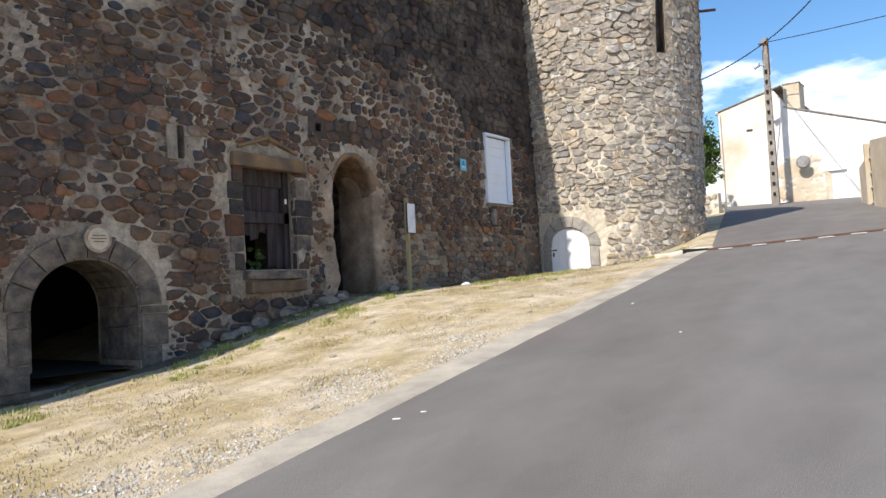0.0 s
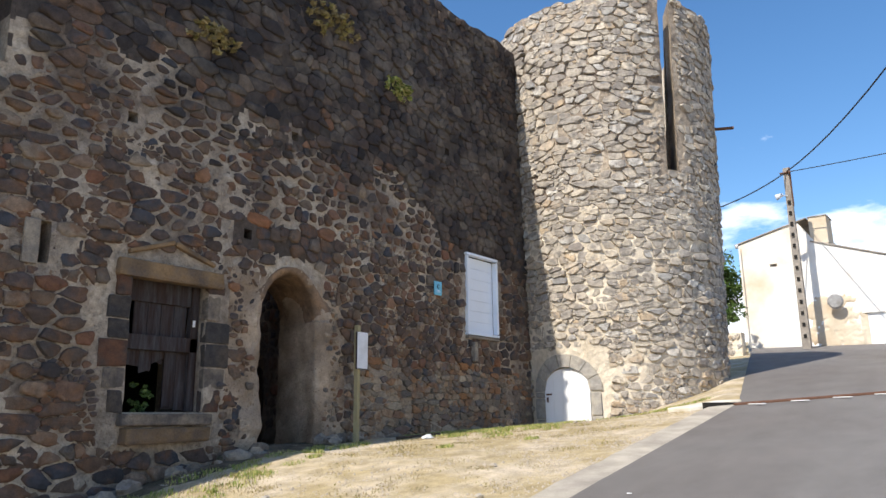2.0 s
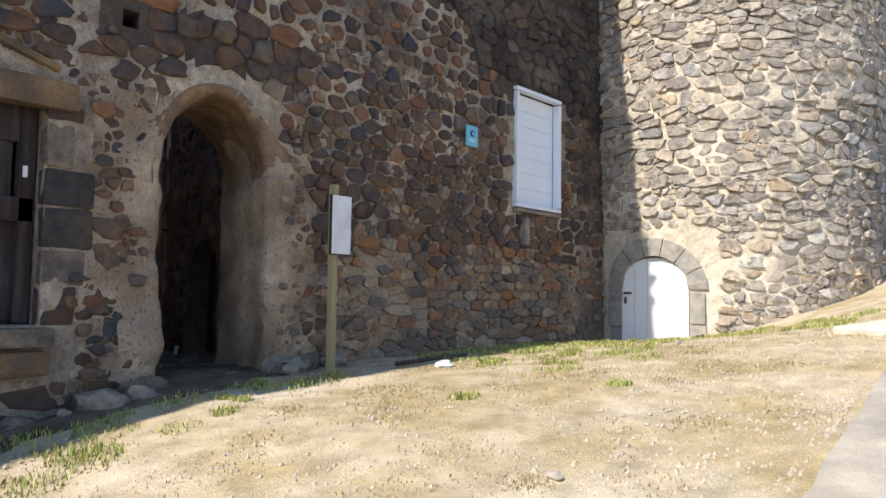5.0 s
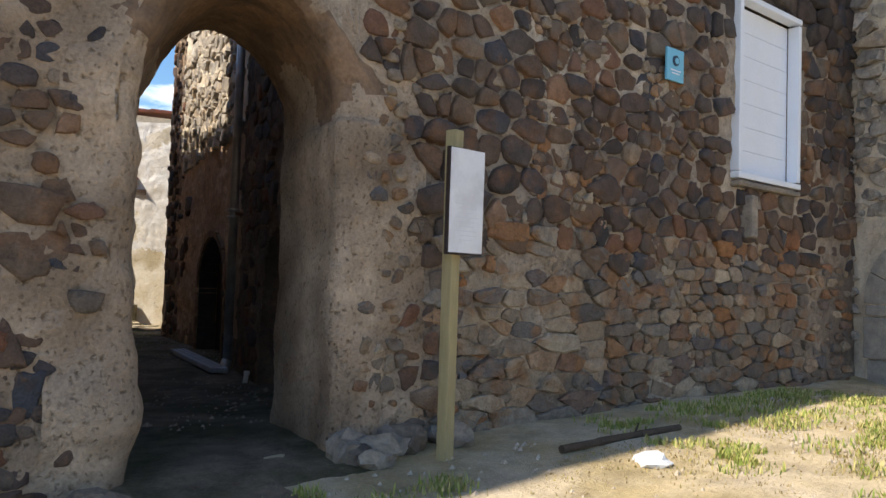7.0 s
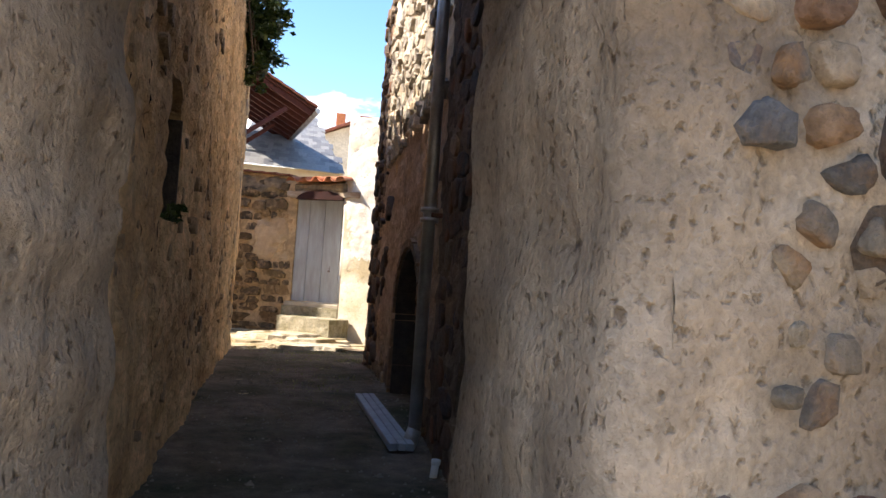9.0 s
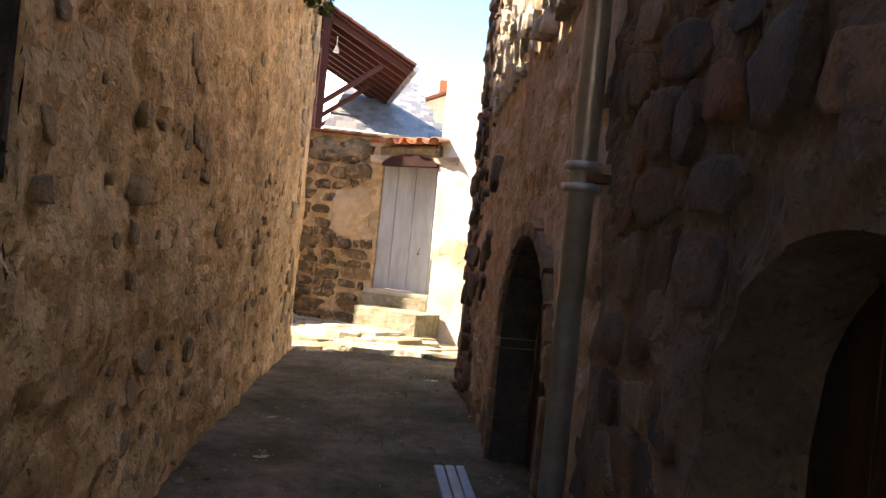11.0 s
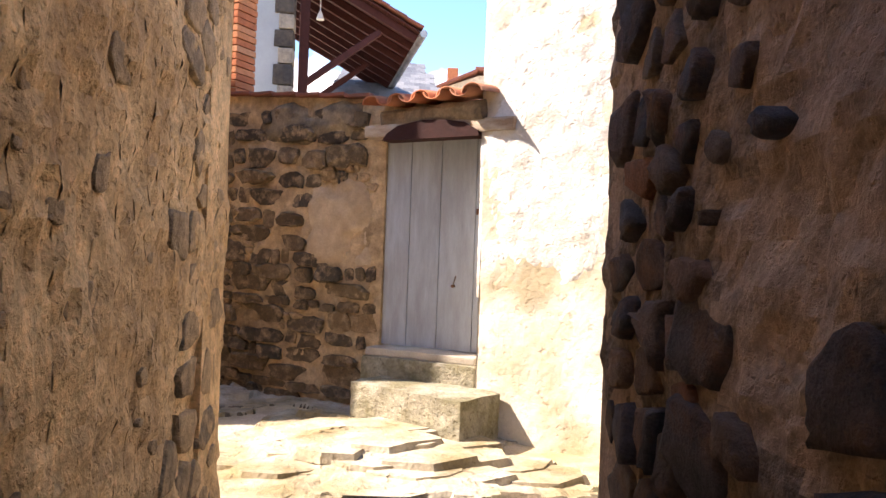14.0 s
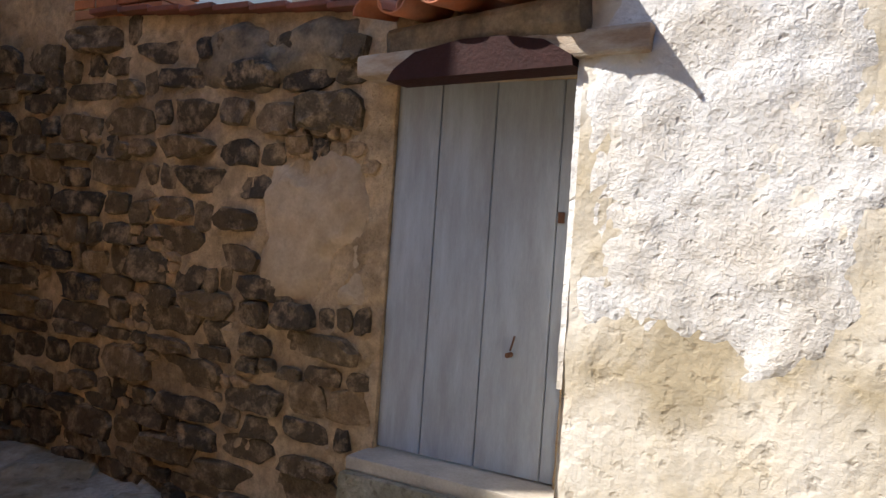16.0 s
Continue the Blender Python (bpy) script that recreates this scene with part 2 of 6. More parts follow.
M_dress_pale = material("grey_dressed_stone", (0.20, 0.175, 0.15), 0.88, 14, 0.45, 0.7, 60, (0.30, 0.25, 0.19), 0.4, 4)
M_arch = material("weathered_arch_stone", (0.10, 0.085, 0.074), 0.9, 12, 0.5, 0.9, 60, (0.22, 0.175, 0.13), 0.35, 5)
M_jamb = material("pitted_lime_plaster", (0.50, 0.39, 0.285), 0.95, 12, 0.5, 1.0, 60, (0.20, 0.145, 0.10), 0.40, 1.5, pits=0.6, pit_scale=38)
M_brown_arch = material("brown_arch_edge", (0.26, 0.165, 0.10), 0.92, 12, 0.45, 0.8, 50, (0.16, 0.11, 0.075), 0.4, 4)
M_red_stone = material("rust_brown_stone", (0.11, 0.052, 0.030), 0.9, 12, 0.45, 0.8, 60, (0.06, 0.05, 0.045), 0.4, 4)
M_ochre_stone = material("ochre_sandstone", (0.27, 0.17, 0.085), 0.9, 8, 0.5, 0.9, 50, (0.11, 0.08, 0.058), 0.5, 4)
M_step = material("lichened_step_stone", (0.36, 0.33, 0.26), 0.92, 14, 0.45, 0.9, 50, (0.20, 0.18, 0.11), 0.45, 3, pits=0.5, pit_scale=40)
# near-black: the shade in rooms and hollows is put into the colour
M_void = material("hollow_shade_black", (0.02, 0.018, 0.016), 0.95, 4, 0.3, 0.2)
M_white_paint = material("white_paint", (0.80, 0.80, 0.80), 0.55, 3, 0.05, 0.08, 40)
M_blue_white = material("white_shutter_paint", (0.74, 0.78, 0.84), 0.5, 3, 0.05, 0.08, 40)
M_grey_wood = material("grey_blue_painted_wood", (0.37, 0.41, 0.465), 0.6, 6, 0.14, 0.2, 50, (0.30, 0.32, 0.35), 0.36, 2.2, stretch=(4, 4, 0.7))
M_old_wood = material("weathered_wood", (0.034, 0.020, 0.016), 0.8, 10, 0.5, 0.4, 50, (0.06, 0.055, 0.058), 0.35, 3, stretch=(5, 5, 0.5))
M_dark_wood = material("dark_oak", (0.075, 0.036, 0.017), 0.35, 9, 0.5, 0.35, 50, (0.025, 0.016, 0.011), 0.4, 3, stretch=(5, 5, 0.5))
M_red_wood = material("red_stained_wood", (0.055, 0.014, 0.011), 0.75, 8, 0.35, 0.3, 50, stretch=(1, 1, 1))
M_lintel = material("bleached_lintel", (0.48, 0.42, 0.34), 0.85, 9, 0.25, 0.4, 60, (0.30, 0.20, 0.13), 0.45, 3, stretch=(1, 1, 3))
M_post = material("pale_treated_timber", (0.33, 0.28, 0.15), 0.75, 9, 0.2, 0.25, 60, stretch=(5, 5, 0.5))
M_paper = material("weathered_notice_sheet", (0.72, 0.73, 0.76), 0.6, 7, 0.06, 0.1, 40, (0.6, 0.6, 0.62), 0.25, 6)
M_blue = material("blue_enamel", (0.16, 0.46, 0.62), 0.4, 5, 0.06, 0.05)
M_ink = material("dark_ink", (0.03, 0.06, 0.10), 0.6, 5, 0.1, 0.0)
M_grey_ink = material("faded_ink", (0.63, 0.65, 0.69), 0.7, 5, 0.1, 0.0)
M_tile = material("terracotta", (0.5, 0.17, 0.08), 0.85, 10, 0.25, 0.4, 60, (0.30, 0.14, 0.09), 0.35, 5,
                  per_piece=[(0.0, (0.42, 0.13, 0.06)), (0.5, (0.55, 0.20, 0.10)), (1.0, (0.48, 0.24, 0.15))])
M_tile_far = material("old_roof_tiles", (0.24, 0.08, 0.055), 0.85, 6, 0.3, 0.4, 40, (0.16, 0.07, 0.05), 0.4, 3)
M_slate = material("slate", (0.16, 0.165, 0.175), 0.8, 8, 0.25, 0.3, 50,
                   per_piece=[(0.0, (0.11, 0.115, 0.125)), (0.5, (0.19, 0.195, 0.205)), (1.0, (0.26, 0.26, 0.26))], island=True)
M_brick = material("orange_brick", (0.42, 0.15, 0.07), 0.9, 9, 0.3, 0.4, 60,
                   per_piece=[(0.0, (0.36, 0.12, 0.055)), (0.5, (0.46, 0.18, 0.08)), (1.0, (0.40, 0.20, 0.11))])
M_zinc = material("zinc_pipe", (0.44, 0.43, 0.42), 0.4, 7, 0.25, 0.1, 50, (0.30, 0.28, 0.26), 0.4, 3, metal=0.6)
M_sheet = material("pale_sheet_metal", (0.62, 0.64, 0.66), 0.5, 4, 0.08, 0.1)
M_grey_house = material("grey_house_render", (0.30, 0.325, 0.34), 0.9, 2, 0.1, 0.2, 40, (0.36, 0.38, 0.39), 0.4, 0.8)
M_house = material("white_house_render", (0.80, 0.77, 0.72), 0.9, 2, 0.06, 0.3, 40, (0.60, 0.48, 0.34), 0.12, 0.35)
M_tan = material("tan_render", (0.52, 0.40, 0.27), 0.9, 2, 0.15, 0.3, 40, (0.62, 0.54, 0.42), 0.4, 0.6)
M_pole = material("weathered_concrete_pole", (0.34, 0.30, 0.255), 0.9, 6, 0.35, 0.4, 40, (0.22, 0.19, 0.16), 0.4, 2)
M_cable = material("black_cable", (0.02, 0.02, 0.02), 0.7, 6, 0.1, 0.0)
M_rust = material("rusty_iron", (0.13, 0.065, 0.04), 0.8, 12, 0.35, 0.4)
M_green = material("green_gate_paint", (0.06, 0.13, 0.11), 0.6, 5, 0.2, 0.1)
M_leaf = material("leaves", (0.07, 0.13, 0.02), 0.6, 8, 0.4, 0.0, 40,
                  per_piece=[(0.0, (0.045, 0.085, 0.015)), (0.5, (0.075, 0.13, 0.022)), (1.0, (0.12, 0.17, 0.035))], island=True)
M_ivy = material("ivy_leaves", (0.03, 0.06, 0.012), 0.5, 8, 0.4, 0.0, 40,
                 per_piece=[(0.0, (0.022, 0.045, 0.010)), (0.6, (0.04, 0.075, 0.015)), (1.0, (0.08, 0.115, 0.025))], island=True)
M_grass = material("dry_grass", (0.2, 0.2, 0.05), 0.8, 8, 0.3, 0.0, 40,
                   per_piece=[(0.0, (0.15, 0.22, 0.04)), (0.45, (0.29, 0.32, 0.08)), (1.0, (0.52, 0.44, 0.20))], island=True)
M_straw = material("straw_grass", (0.3, 0.24, 0.11), 0.85, 8, 0.3, 0.0, 40,
                   per_piece=[(0.0, (0.20, 0.16, 0.07)), (0.6, (0.36, 0.28, 0.14)), (1.0, (0.26, 0.24, 0.06))], island=True)
M_bark = material("bark", (0.09, 0.065, 0.045), 0.9, 12, 0.4, 0.5)

# ---- helpers for building ----
def mesh_of(name, bm, mat):
    me = bpy.data.meshes.new(name)
    bmesh.ops.recalc_face_normals(bm, faces=bm.faces)
    bm.to_mesh(me)
    bm.free()
    for one in mat if isinstance(mat, (list, tuple)) else [mat]:
        me.materials.append(one)
    return me


def part(name, bm, mat, parent=None, label="", smooth=False):
    ob = new(name, mesh_of(name, bm, mat))
    if smooth:
        for p in ob.data.polygons:
            p.use_smooth = True
    if parent:
        ob.parent = parent
    if label:
        ob["label"] = label
    return ob


def raw(name, verts, faces, mat, parent=None, smooth=False):
    """A mesh straight from vertices and faces."""
    me = bpy.data.meshes.new(name)
    me.from_pydata(verts, [], faces)
    me.materials.append(mat)
    me.update()
    if smooth:
        for p in me.polygons:
            p.use_smooth = True
    ob = new(name, me)
    if parent:
        ob.parent = parent
    return ob


def thing(name, label, category, group=""):
    return tagged(new(name), label, category, group)


def box(bm, m, sx, sy, sz, bevel=0.0, jitter=0.0):
    """A box of that size round the middle of the pose m, with bevelled edges."""
    made = bmesh.ops.create_cube(bm, size=1.0, matrix=m @ Matrix.Diagonal((sx, sy, sz, 1)))
    vs = made["verts"]
    if bevel:
        es = list({e for v in vs for e in v.link_edges})
        made = bmesh.ops.bevel(bm, geom=es, offset=bevel, segments=2, affect="EDGES", profile=0.6)
        vs = made["verts"]
    if jitter:
        for v in vs:
            v.co += noise.noise_vector(v.co * 9.0) * jitter
    return vs


def rod(bm, a, b, r, sides=10, r2=None):
    a, b = Vector(a), Vector(b)
    m = Matrix.Translation((a + b) / 2) @ (b - a).to_track_quat("Z", "Y").to_matrix().to_4x4()
    bmesh.ops.create_cone(bm, cap_ends=True, segments=sides, radius1=r, radius2=r if r2 is None else r2, depth=(b - a).length, matrix=m)


def cable(name, pts, r, mat, parent=None):
    """One continuous thin tube through the points."""
    pts = [Vector(p) for p in pts]
    verts, faces, k = [], [], 6
    for i, p in enumerate(pts):
        d = (pts[min(i + 1, len(pts) - 1)] - pts[max(i - 1, 0)]).normalized()
        side = d.cross(Vector((0, 0, 1)))
        side = side.normalized() if side.length > 1e-4 else Vector((1, 0, 0))
        up = side.cross(d)
        for q in range(k):
            a = 2 * math.pi * q / k
            verts.append(tuple(p + side * (r * math.cos(a)) + up * (r * math.sin(a))))
    for i in range(len(pts) - 1):
        for q in range(k):
            n = (q + 1) % k
            faces.append((i * k + q, i * k + n, (i + 1) * k + n, (i + 1) * k + q))
    faces += [tuple(range(k - 1, -1, -1)), tuple((len(pts) - 1) * k + q for q in range(k))]
    return raw(name, verts, faces, mat, parent, smooth=True)


class Plane:
    """A wall's face: u along it, z up, d out of it."""
    def __init__(self, p, q):
        self.p = Vector((p[0], p[1], 0))
        self.u = (Vector((q[0], q[1], 0)) - self.p).normalized()
        self.n = Vector((self.u.y, -self.u.x, 0))
        self.length = (Vector((q[0], q[1], 0)) - self.p).length

    def at(self, u, z, d=0.0):
        return self.p + self.u * u + self.n * d + Vector((0, 0, z))

    def seat(self, u, z, d=0.0):
        """x along the wall, y out of it, z up."""
        return Matrix.Translation(self.at(u, z, d)) @ Matrix((self.u, self.n, (0, 0, 1))).transposed().to_4x4()


class Drum:
    """A round tower's face: u along its girth from the angle a0 (degrees), d outwards."""
    def __init__(self, c, r, a0):
        self.c, self.r, self.a0 = c, r, radians(a0)

    def at(self, u, z, d=0.0):
        a = self.a0 + u / self.r
        r = self.r + d + 0.032 * (z - 2)
        return Vector((self.c[0] + r * math.cos(a), self.c[1] + r * math.sin(a), z))

    def seat(self, u, z, d=0.0):
        a = self.a0 + u / self.r
        n = Vector((math.cos(a), math.sin(a), 0))
        t = Vector((-n.y, n.x, 0))
        return Matrix.Translation(self.at(u, z, d)) @ Matrix((t, n, (0, 0, 1))).transposed().to_4x4()


class Hole:
    """An opening: straight sides from z0 to the springing, an arch of that rise above; rise 0 is a square head."""
    def __init__(self, u0, u1, z0, spring, rise=0.0, power=2.0):
        self.u0, self.u1, self.z0, self.spring, self.rise, self.power = u0, u1, z0, spring, rise, power

    def top(self, u):
        if not self.rise:
            return self.spring
        k = min(1.0, abs(2 * (u - self.u0) / (self.u1 - self.u0) - 1))
        return self.spring + self.rise * (1 - k ** self.power) ** (1 / self.power)

    def hits(self, u, z, w, h, gap=0.02):
        if u + w < self.u0 - gap or u - w > self.u1 + gap:
            return False
        c = min(max(u, self.u0), self.u1)
        return z + h > self.z0 - gap and z - h < max(self.top(c), self.top(min(max(u - w, self.u0), self.u1)), self.top(min(max(u + w, self.u0), self.u1))) + gap


def masonry_face(name, surf, u0, u1, low, high, holes, thick, mat, step=0.22, rough=0.02, parent=None, kind="structure", back=True, skew=None, fine=0.0):
    """A thick wall on a surface, from low(u) to high(u), with openings through it and an uneven face."""
    us = {round(u0 + (u1 - u0) * i / max(1, round((u1 - u0) / step)), 4) for i in range(max(1, round((u1 - u0) / step)) + 1)}
    for h in holes:
        us |= {h.u0, h.u1}
        if h.rise:
            us |= {round(h.u0 + (h.u1 - h.u0) * i / 14, 4) for i in range(15)}
    us = [min(max(u, u0), u1) for u in sorted(us) if u0 - 0.001 <= u <= u1 + 0.001]
    us = [u for i, u in enumerate(us) if i == 0 or u - us[i - 1] > 0.004]
    verts, faces, index = [], [], {}

    def vert(u, z, d):
        key = (round(u, 4), round(z, 4), round(d, 4))
        if key not in index:
            off = 0.0
            if d == 0.0:
                c = surf.at(u, z)
                off = rough * (noise.noise(c * 1.3) + 0.6 * noise.noise(c * 4.0)) + fine * (noise.noise(c * 9.0) + 0.6 * noise.noise(c * 21.0))
            if d < 0 and skew:
                u = u + skew(u, z)
            index[key] = len(verts)
            verts.append(tuple(surf.at(u, z, d + off)))
        return index[key]

    for a, b in zip(us, us[1:]):
        mid = (a + b) / 2
        spans = [((low(a), low(b)), (high(a), high(b)))]
        for h in holes:
            if h.u0 <= mid <= h.u1:
                nxt = []
                for lo, hi in spans:
                    if max(hi) <= h.z0 or min(lo) >= h.spring + h.rise:
                        nxt.append((lo, hi))
                        continue
                    if (lo[0] + lo[1]) / 2 < h.z0:
                        nxt.append((lo, (h.z0, h.z0)))
                    nxt.append(((h.top(a), h.top(b)), hi))
                spans = nxt
        for lo, hi in spans:
            if hi[0] - lo[0] < 0.003 and hi[1] - lo[1] < 0.003:
                continue
            n = max(1, round(max(hi[0] - lo[0], hi[1] - lo[1]) / (step * 1.1)))
            za = [lo[0] + (hi[0] - lo[0]) * i / n for i in range(n + 1)]
            zb = [lo[1] + (hi[1] - lo[1]) * i / n for i in range(n + 1)]
            for i in range(n):
                faces.append((vert(a, za[i], 0.0), vert(b, zb[i], 0.0), vert(b, zb[i + 1], 0.0), vert(a, za[i + 1], 0.0)))
            if back:
                faces.append((vert(b, zb[0], -thick), vert(a, za[0], -thick), vert(a, za[n], -thick), vert(b, zb[n], -thick)))
            faces.append((vert(a, za[n], 0.0), vert(b, zb[n], 0.0), vert(b, zb[n], -thick), vert(a, za[n], -thick)))
            faces.append((vert(b, zb[0], 0.0), vert(a, za[0], 0.0), vert(a, za[0], -thick), vert(b, zb[0], -thick)))
    for h in holes:
        for u in (h.u0, h.u1):
            z0, z1 = max(h.z0, low(u)), min(h.top(u), high(u))
            n = max(1, round((z1 - z0) / (step * 1.1)))
            for i in range(n):
                za, zb = z0 + (z1 - z0) * i / n, z0 + (z1 - z0) * (i + 1) / n
                faces.append((vert(u, za, 0.0), vert(u, zb, 0.0), vert(u, zb, -thick), vert(u, za, -thick)))
    for u in (u0, u1):
        faces.append((vert(u, low(u), 0.0), vert(u, high(u), 0.0), vert(u, high(u), -thick), vert(u, low(u), -thick)))
    ob = raw(name, verts, faces, mat, parent)
    if kind:
        ob["kind"] = kind
    return ob


def clip_cell(poly, mx, mz, nx, nz):
    """The part of a polygon on the near side of a line."""
    out = []
    for (ax, az), (bx, bz) in zip(poly, poly[1:] + poly[:1]):
        da, db = (ax - mx) * nx + (az - mz) * nz, (bx - mx) * nx + (bz - mz) * nz
        if da <= 0:
            out.append((ax, az))
        if (da < 0) != (db < 0) and da != db:
            k = da / (da - db)
            out.append((ax + (bx - ax) * k, az + (bz - az) * k))
    return out


def rubble(seed, u0, u1, z0, z1, row, wide, gap, low, high, holes, skip=None, flat=1.35, coursed=False):
    """Stones laid in wavering courses, each filling the room between its neighbours: (u, z, outline). gap(u, z) is the share of bare mortar."""
    rng = random.Random(seed)
    sites, boxes, z = [], [], z0
    while z < z1:
        h = row * rng.uniform(0.65, 1.45)
        u = u0 - rng.uniform(0, wide)
        while u < u1 + wide:
            w = wide * rng.choice((0.35, 0.5, 0.7, 1.0, 1.3, 1.7)) * rng.uniform(0.8, 1.2)
            cu = u + w / 2
            boxes.append((w, h * rng.uniform(0.8, 1.12)))
            sites.append((cu, z + h / 2 + (1.0 if coursed else 0.6) * row * noise.noise((cu * 0.55, z * 0.9, seed * 3.1)) + rng.uniform(-0.3, 0.3) * h * (0.6 if coursed else 1)))
            u += w
        z += h
    size = wide * 1.3
    grid = {}
    for i, (x, y) in enumerate(sites):
        grid.setdefault((int(x // size), int(y // size)), []).append(i)
    for i, (x, y) in enumerate(sites):
        if not (u0 < x < u1):
            continue
        g = gap(x, y)
        if g >= 1 or rng.random() < max(0.0, g - 0.4) * 0.9:
            continue
        poly = [(x - wide, y - row), (x + wide, y - row), (x + wide, y + row), (x - wide, y + row)]
        gx, gy = int(x // size), int(y // size)
        near = [j for a in (-1, 0, 1) for b in (-1, 0, 1) for j in grid.get((gx + a, gy + b), ()) if j != i]
        near.sort(key=lambda j: (sites[j][0] - x) ** 2 + (sites[j][1] - y) ** 2)
        if coursed:
            bw, bh = boxes[i][0] / 2, boxes[i][1] / 2
            poly = [(x + sx * bw * rng.uniform(0.86, 1.02), y + sz * bh * rng.uniform(0.78, 1.05)) for sx, sz in ((-1, -1), (1, -1), (1, 1), (-1, 1))]
            if bw > 1.6 * bh:
                poly.insert(1, (x + rng.uniform(-0.4, 0.4) * bw, y - bh * rng.uniform(0.85, 1.1)))
                poly.insert(4, (x + rng.uniform(-0.4, 0.4) * bw, y + bh * rng.uniform(0.85, 1.1)))
            near = []
        for j in near[:14]:
            bx, by = sites[j]
            poly = clip_cell(poly, (x + bx) / 2, (y + by) / 2, bx - x, (by - y) * flat * flat)
            if len(poly) < 3:
                break
        if len(poly) < 3:
            continue
        mx, my = sum(p[0] for p in poly) / len(poly), sum(p[1] for p in poly) / len(poly)
        k = 1 - g * rng.uniform(0.15, 1.35)
        soft = []
        for (ax, ay), (bx, by) in zip(poly, poly[1:] + poly[:1]):
            for s in (0.15, 0.5, 0.85):
                f = (rng.uniform(0.92, 1.06) if s == 0.5 else rng.uniform(0.80, 1.08)) * k
                soft.append(((ax + (bx - ax) * s - mx) * f, (ay + (by - ay) * s - my) * f))
        while len(soft) > 14:
            n = min(range(len(soft)), key=lambda q: (soft[q][0] - soft[q - 1][0]) ** 2 + (soft[q][1] - soft[q - 1][1]) ** 2)
            soft.pop(n)
        hw, hh = max(abs(p[0]) for p in soft), max(abs(p[1]) for p in soft)
        if hw < 0.018 or hh < 0.018 or mx - hw < u0 or mx + hw > u1 or my - hh < low(mx) - 0.05 or my + hh > high(mx) + 0.04:
            continue
        if any(o.hits(mx, my, hw, hh, 0.0) for o in holes) or (skip and skip(mx, my, hw, hh)):
            continue
        yield mx, my, soft


def stone_shape(rng, outline, depth):
    """A rubble stone with a broken face: the outline at the bed, a shoulder and an uneven front. Vertices (along, out, up) and faces."""
    n = len(outline)
    lean = min(0.14, depth * 3.5)
    depth *= rng.uniform(0.15, 1.3)
    tx, tz = rng.uniform(-lean, lean), rng.uniform(-lean, lean)
    vs = [(x, -0.04, z) for x, z in outline]
    vs += [(x * k, depth * rng.uniform(0.6, 0.95) + x * tx + z * tz, z * k) for x, z in outline for k in (rng.uniform(0.93, 0.99),)]
    vs += [(x * k, depth * rng.uniform(0.85, 1.15) + x * tx + z * tz, z * k) for x, z in outline for k in (rng.uniform(0.72, 0.88),)]
    vs.append((0.0, depth * rng.uniform(0.85, 1.15), 0.0))
    fs = []
    for i in range(n):
        j = (i + 1) % n
        fs += [(i, j, n + j, n + i), (n + i, n + j, 2 * n + j, 2 * n + i), (2 * n + i, 2 * n + j, 3 * n)]
    return vs, fs


LATER = []


def plaster_skin(name, surf, u0, u1, z0, z1, mat, parent, rough, fine, lift, seed, label=""):
    """A thin coat of plaster over the wall's uneven face, running out raggedly under the stones at its rim."""
    nu, nz = max(4, int((u1 - u0) / 0.03)), max(4, int((z1 - z0) / 0.03))
    verts, faces = [], []
    for i in range(nu + 1):
        for j in range(nz + 1):
            u, z = u0 + (u1 - u0) * i / nu, z0 + (z1 - z0) * j / nz
            c = surf.at(u, z)
            off = rough * (noise.noise(c * 1.3) + 0.6 * noise.noise(c * 4.0)) + fine * (noise.noise(c * 9.0) + 0.6 * noise.noise(c * 21.0))
            a, b = abs(2 * i / nu - 1), abs(2 * j / nz - 1)
            rim = 1 - (0.5 * (a ** 4 + b ** 4)) ** 0.5 - 0.12 + 0.8 * noise.noise(c * 3.1 + Vector((seed, 0, 0))) + 0.4 * noise.noise(c * 8 + Vector((seed, 0, 0))) - max(a, b) ** 8
            verts.append(tuple(surf.at(u, z, off + lift * max(-1.6, min(1.0, rim * 3 - 0.8)) + 0.006 * noise.noise(c * 30))))
    m = nz + 1
    for i in range(nu):
        for j in range(nz):
            faces.append((i * m + j, (i + 1) * m + j, (i + 1) * m + j + 1, i * m + j + 1))
    ob = raw(name, verts, faces, mat, parent, smooth=True)
    if label:
        ob["label"] = label
    return ob


def arch_lining(surf, hole, deep, thick, mat, parent, count=9):
    """Dressed stones lining the reveal of an arched opening."""
    mid, half = (hole.u0 + hole.u1) / 2, (hole.u1 - hole.u0) / 2
    for u in (hole.u0 + thick / 2, hole.u1 - thick / 2):
        z = hole.z0 + 0.2
        while z < hole.spring - 0.02:
            h = min(0.42, hole.spring - z)
            bm = bmesh.new()
            box(bm, surf.seat(u, z + h / 2, -deep / 2 + 0.006), thick, deep, h - 0.008, 0.006, 0.005)
            part("jamb_stone", bm, mat, parent)
            z += h
    for i in range(count):
        vs = []
        for d in (0.006, -deep):
            for k in range(4):
                a = math.pi * (i + 0.02 + 0.96 * k / 3) / count
                for inset in (0.0, thick):
                    vs.append(tuple(surf.at(mid - (half - inset) * math.cos(a), hole.spring + (hole.rise - inset) * math.sin(a), d)))
        fs = []
        for k in range(3):
            b, f = 2 * k, 8 + 2 * k
            fs += [(b, b + 1, b + 3, b + 2), (b + 1, f + 1, f + 3, b + 3), (b, b + 2, f + 2, f)]
        fs += [(0, 8, 9, 1), (6, 7, 15, 14)]
        raw("arch_stone", vs, fs, mat, parent)


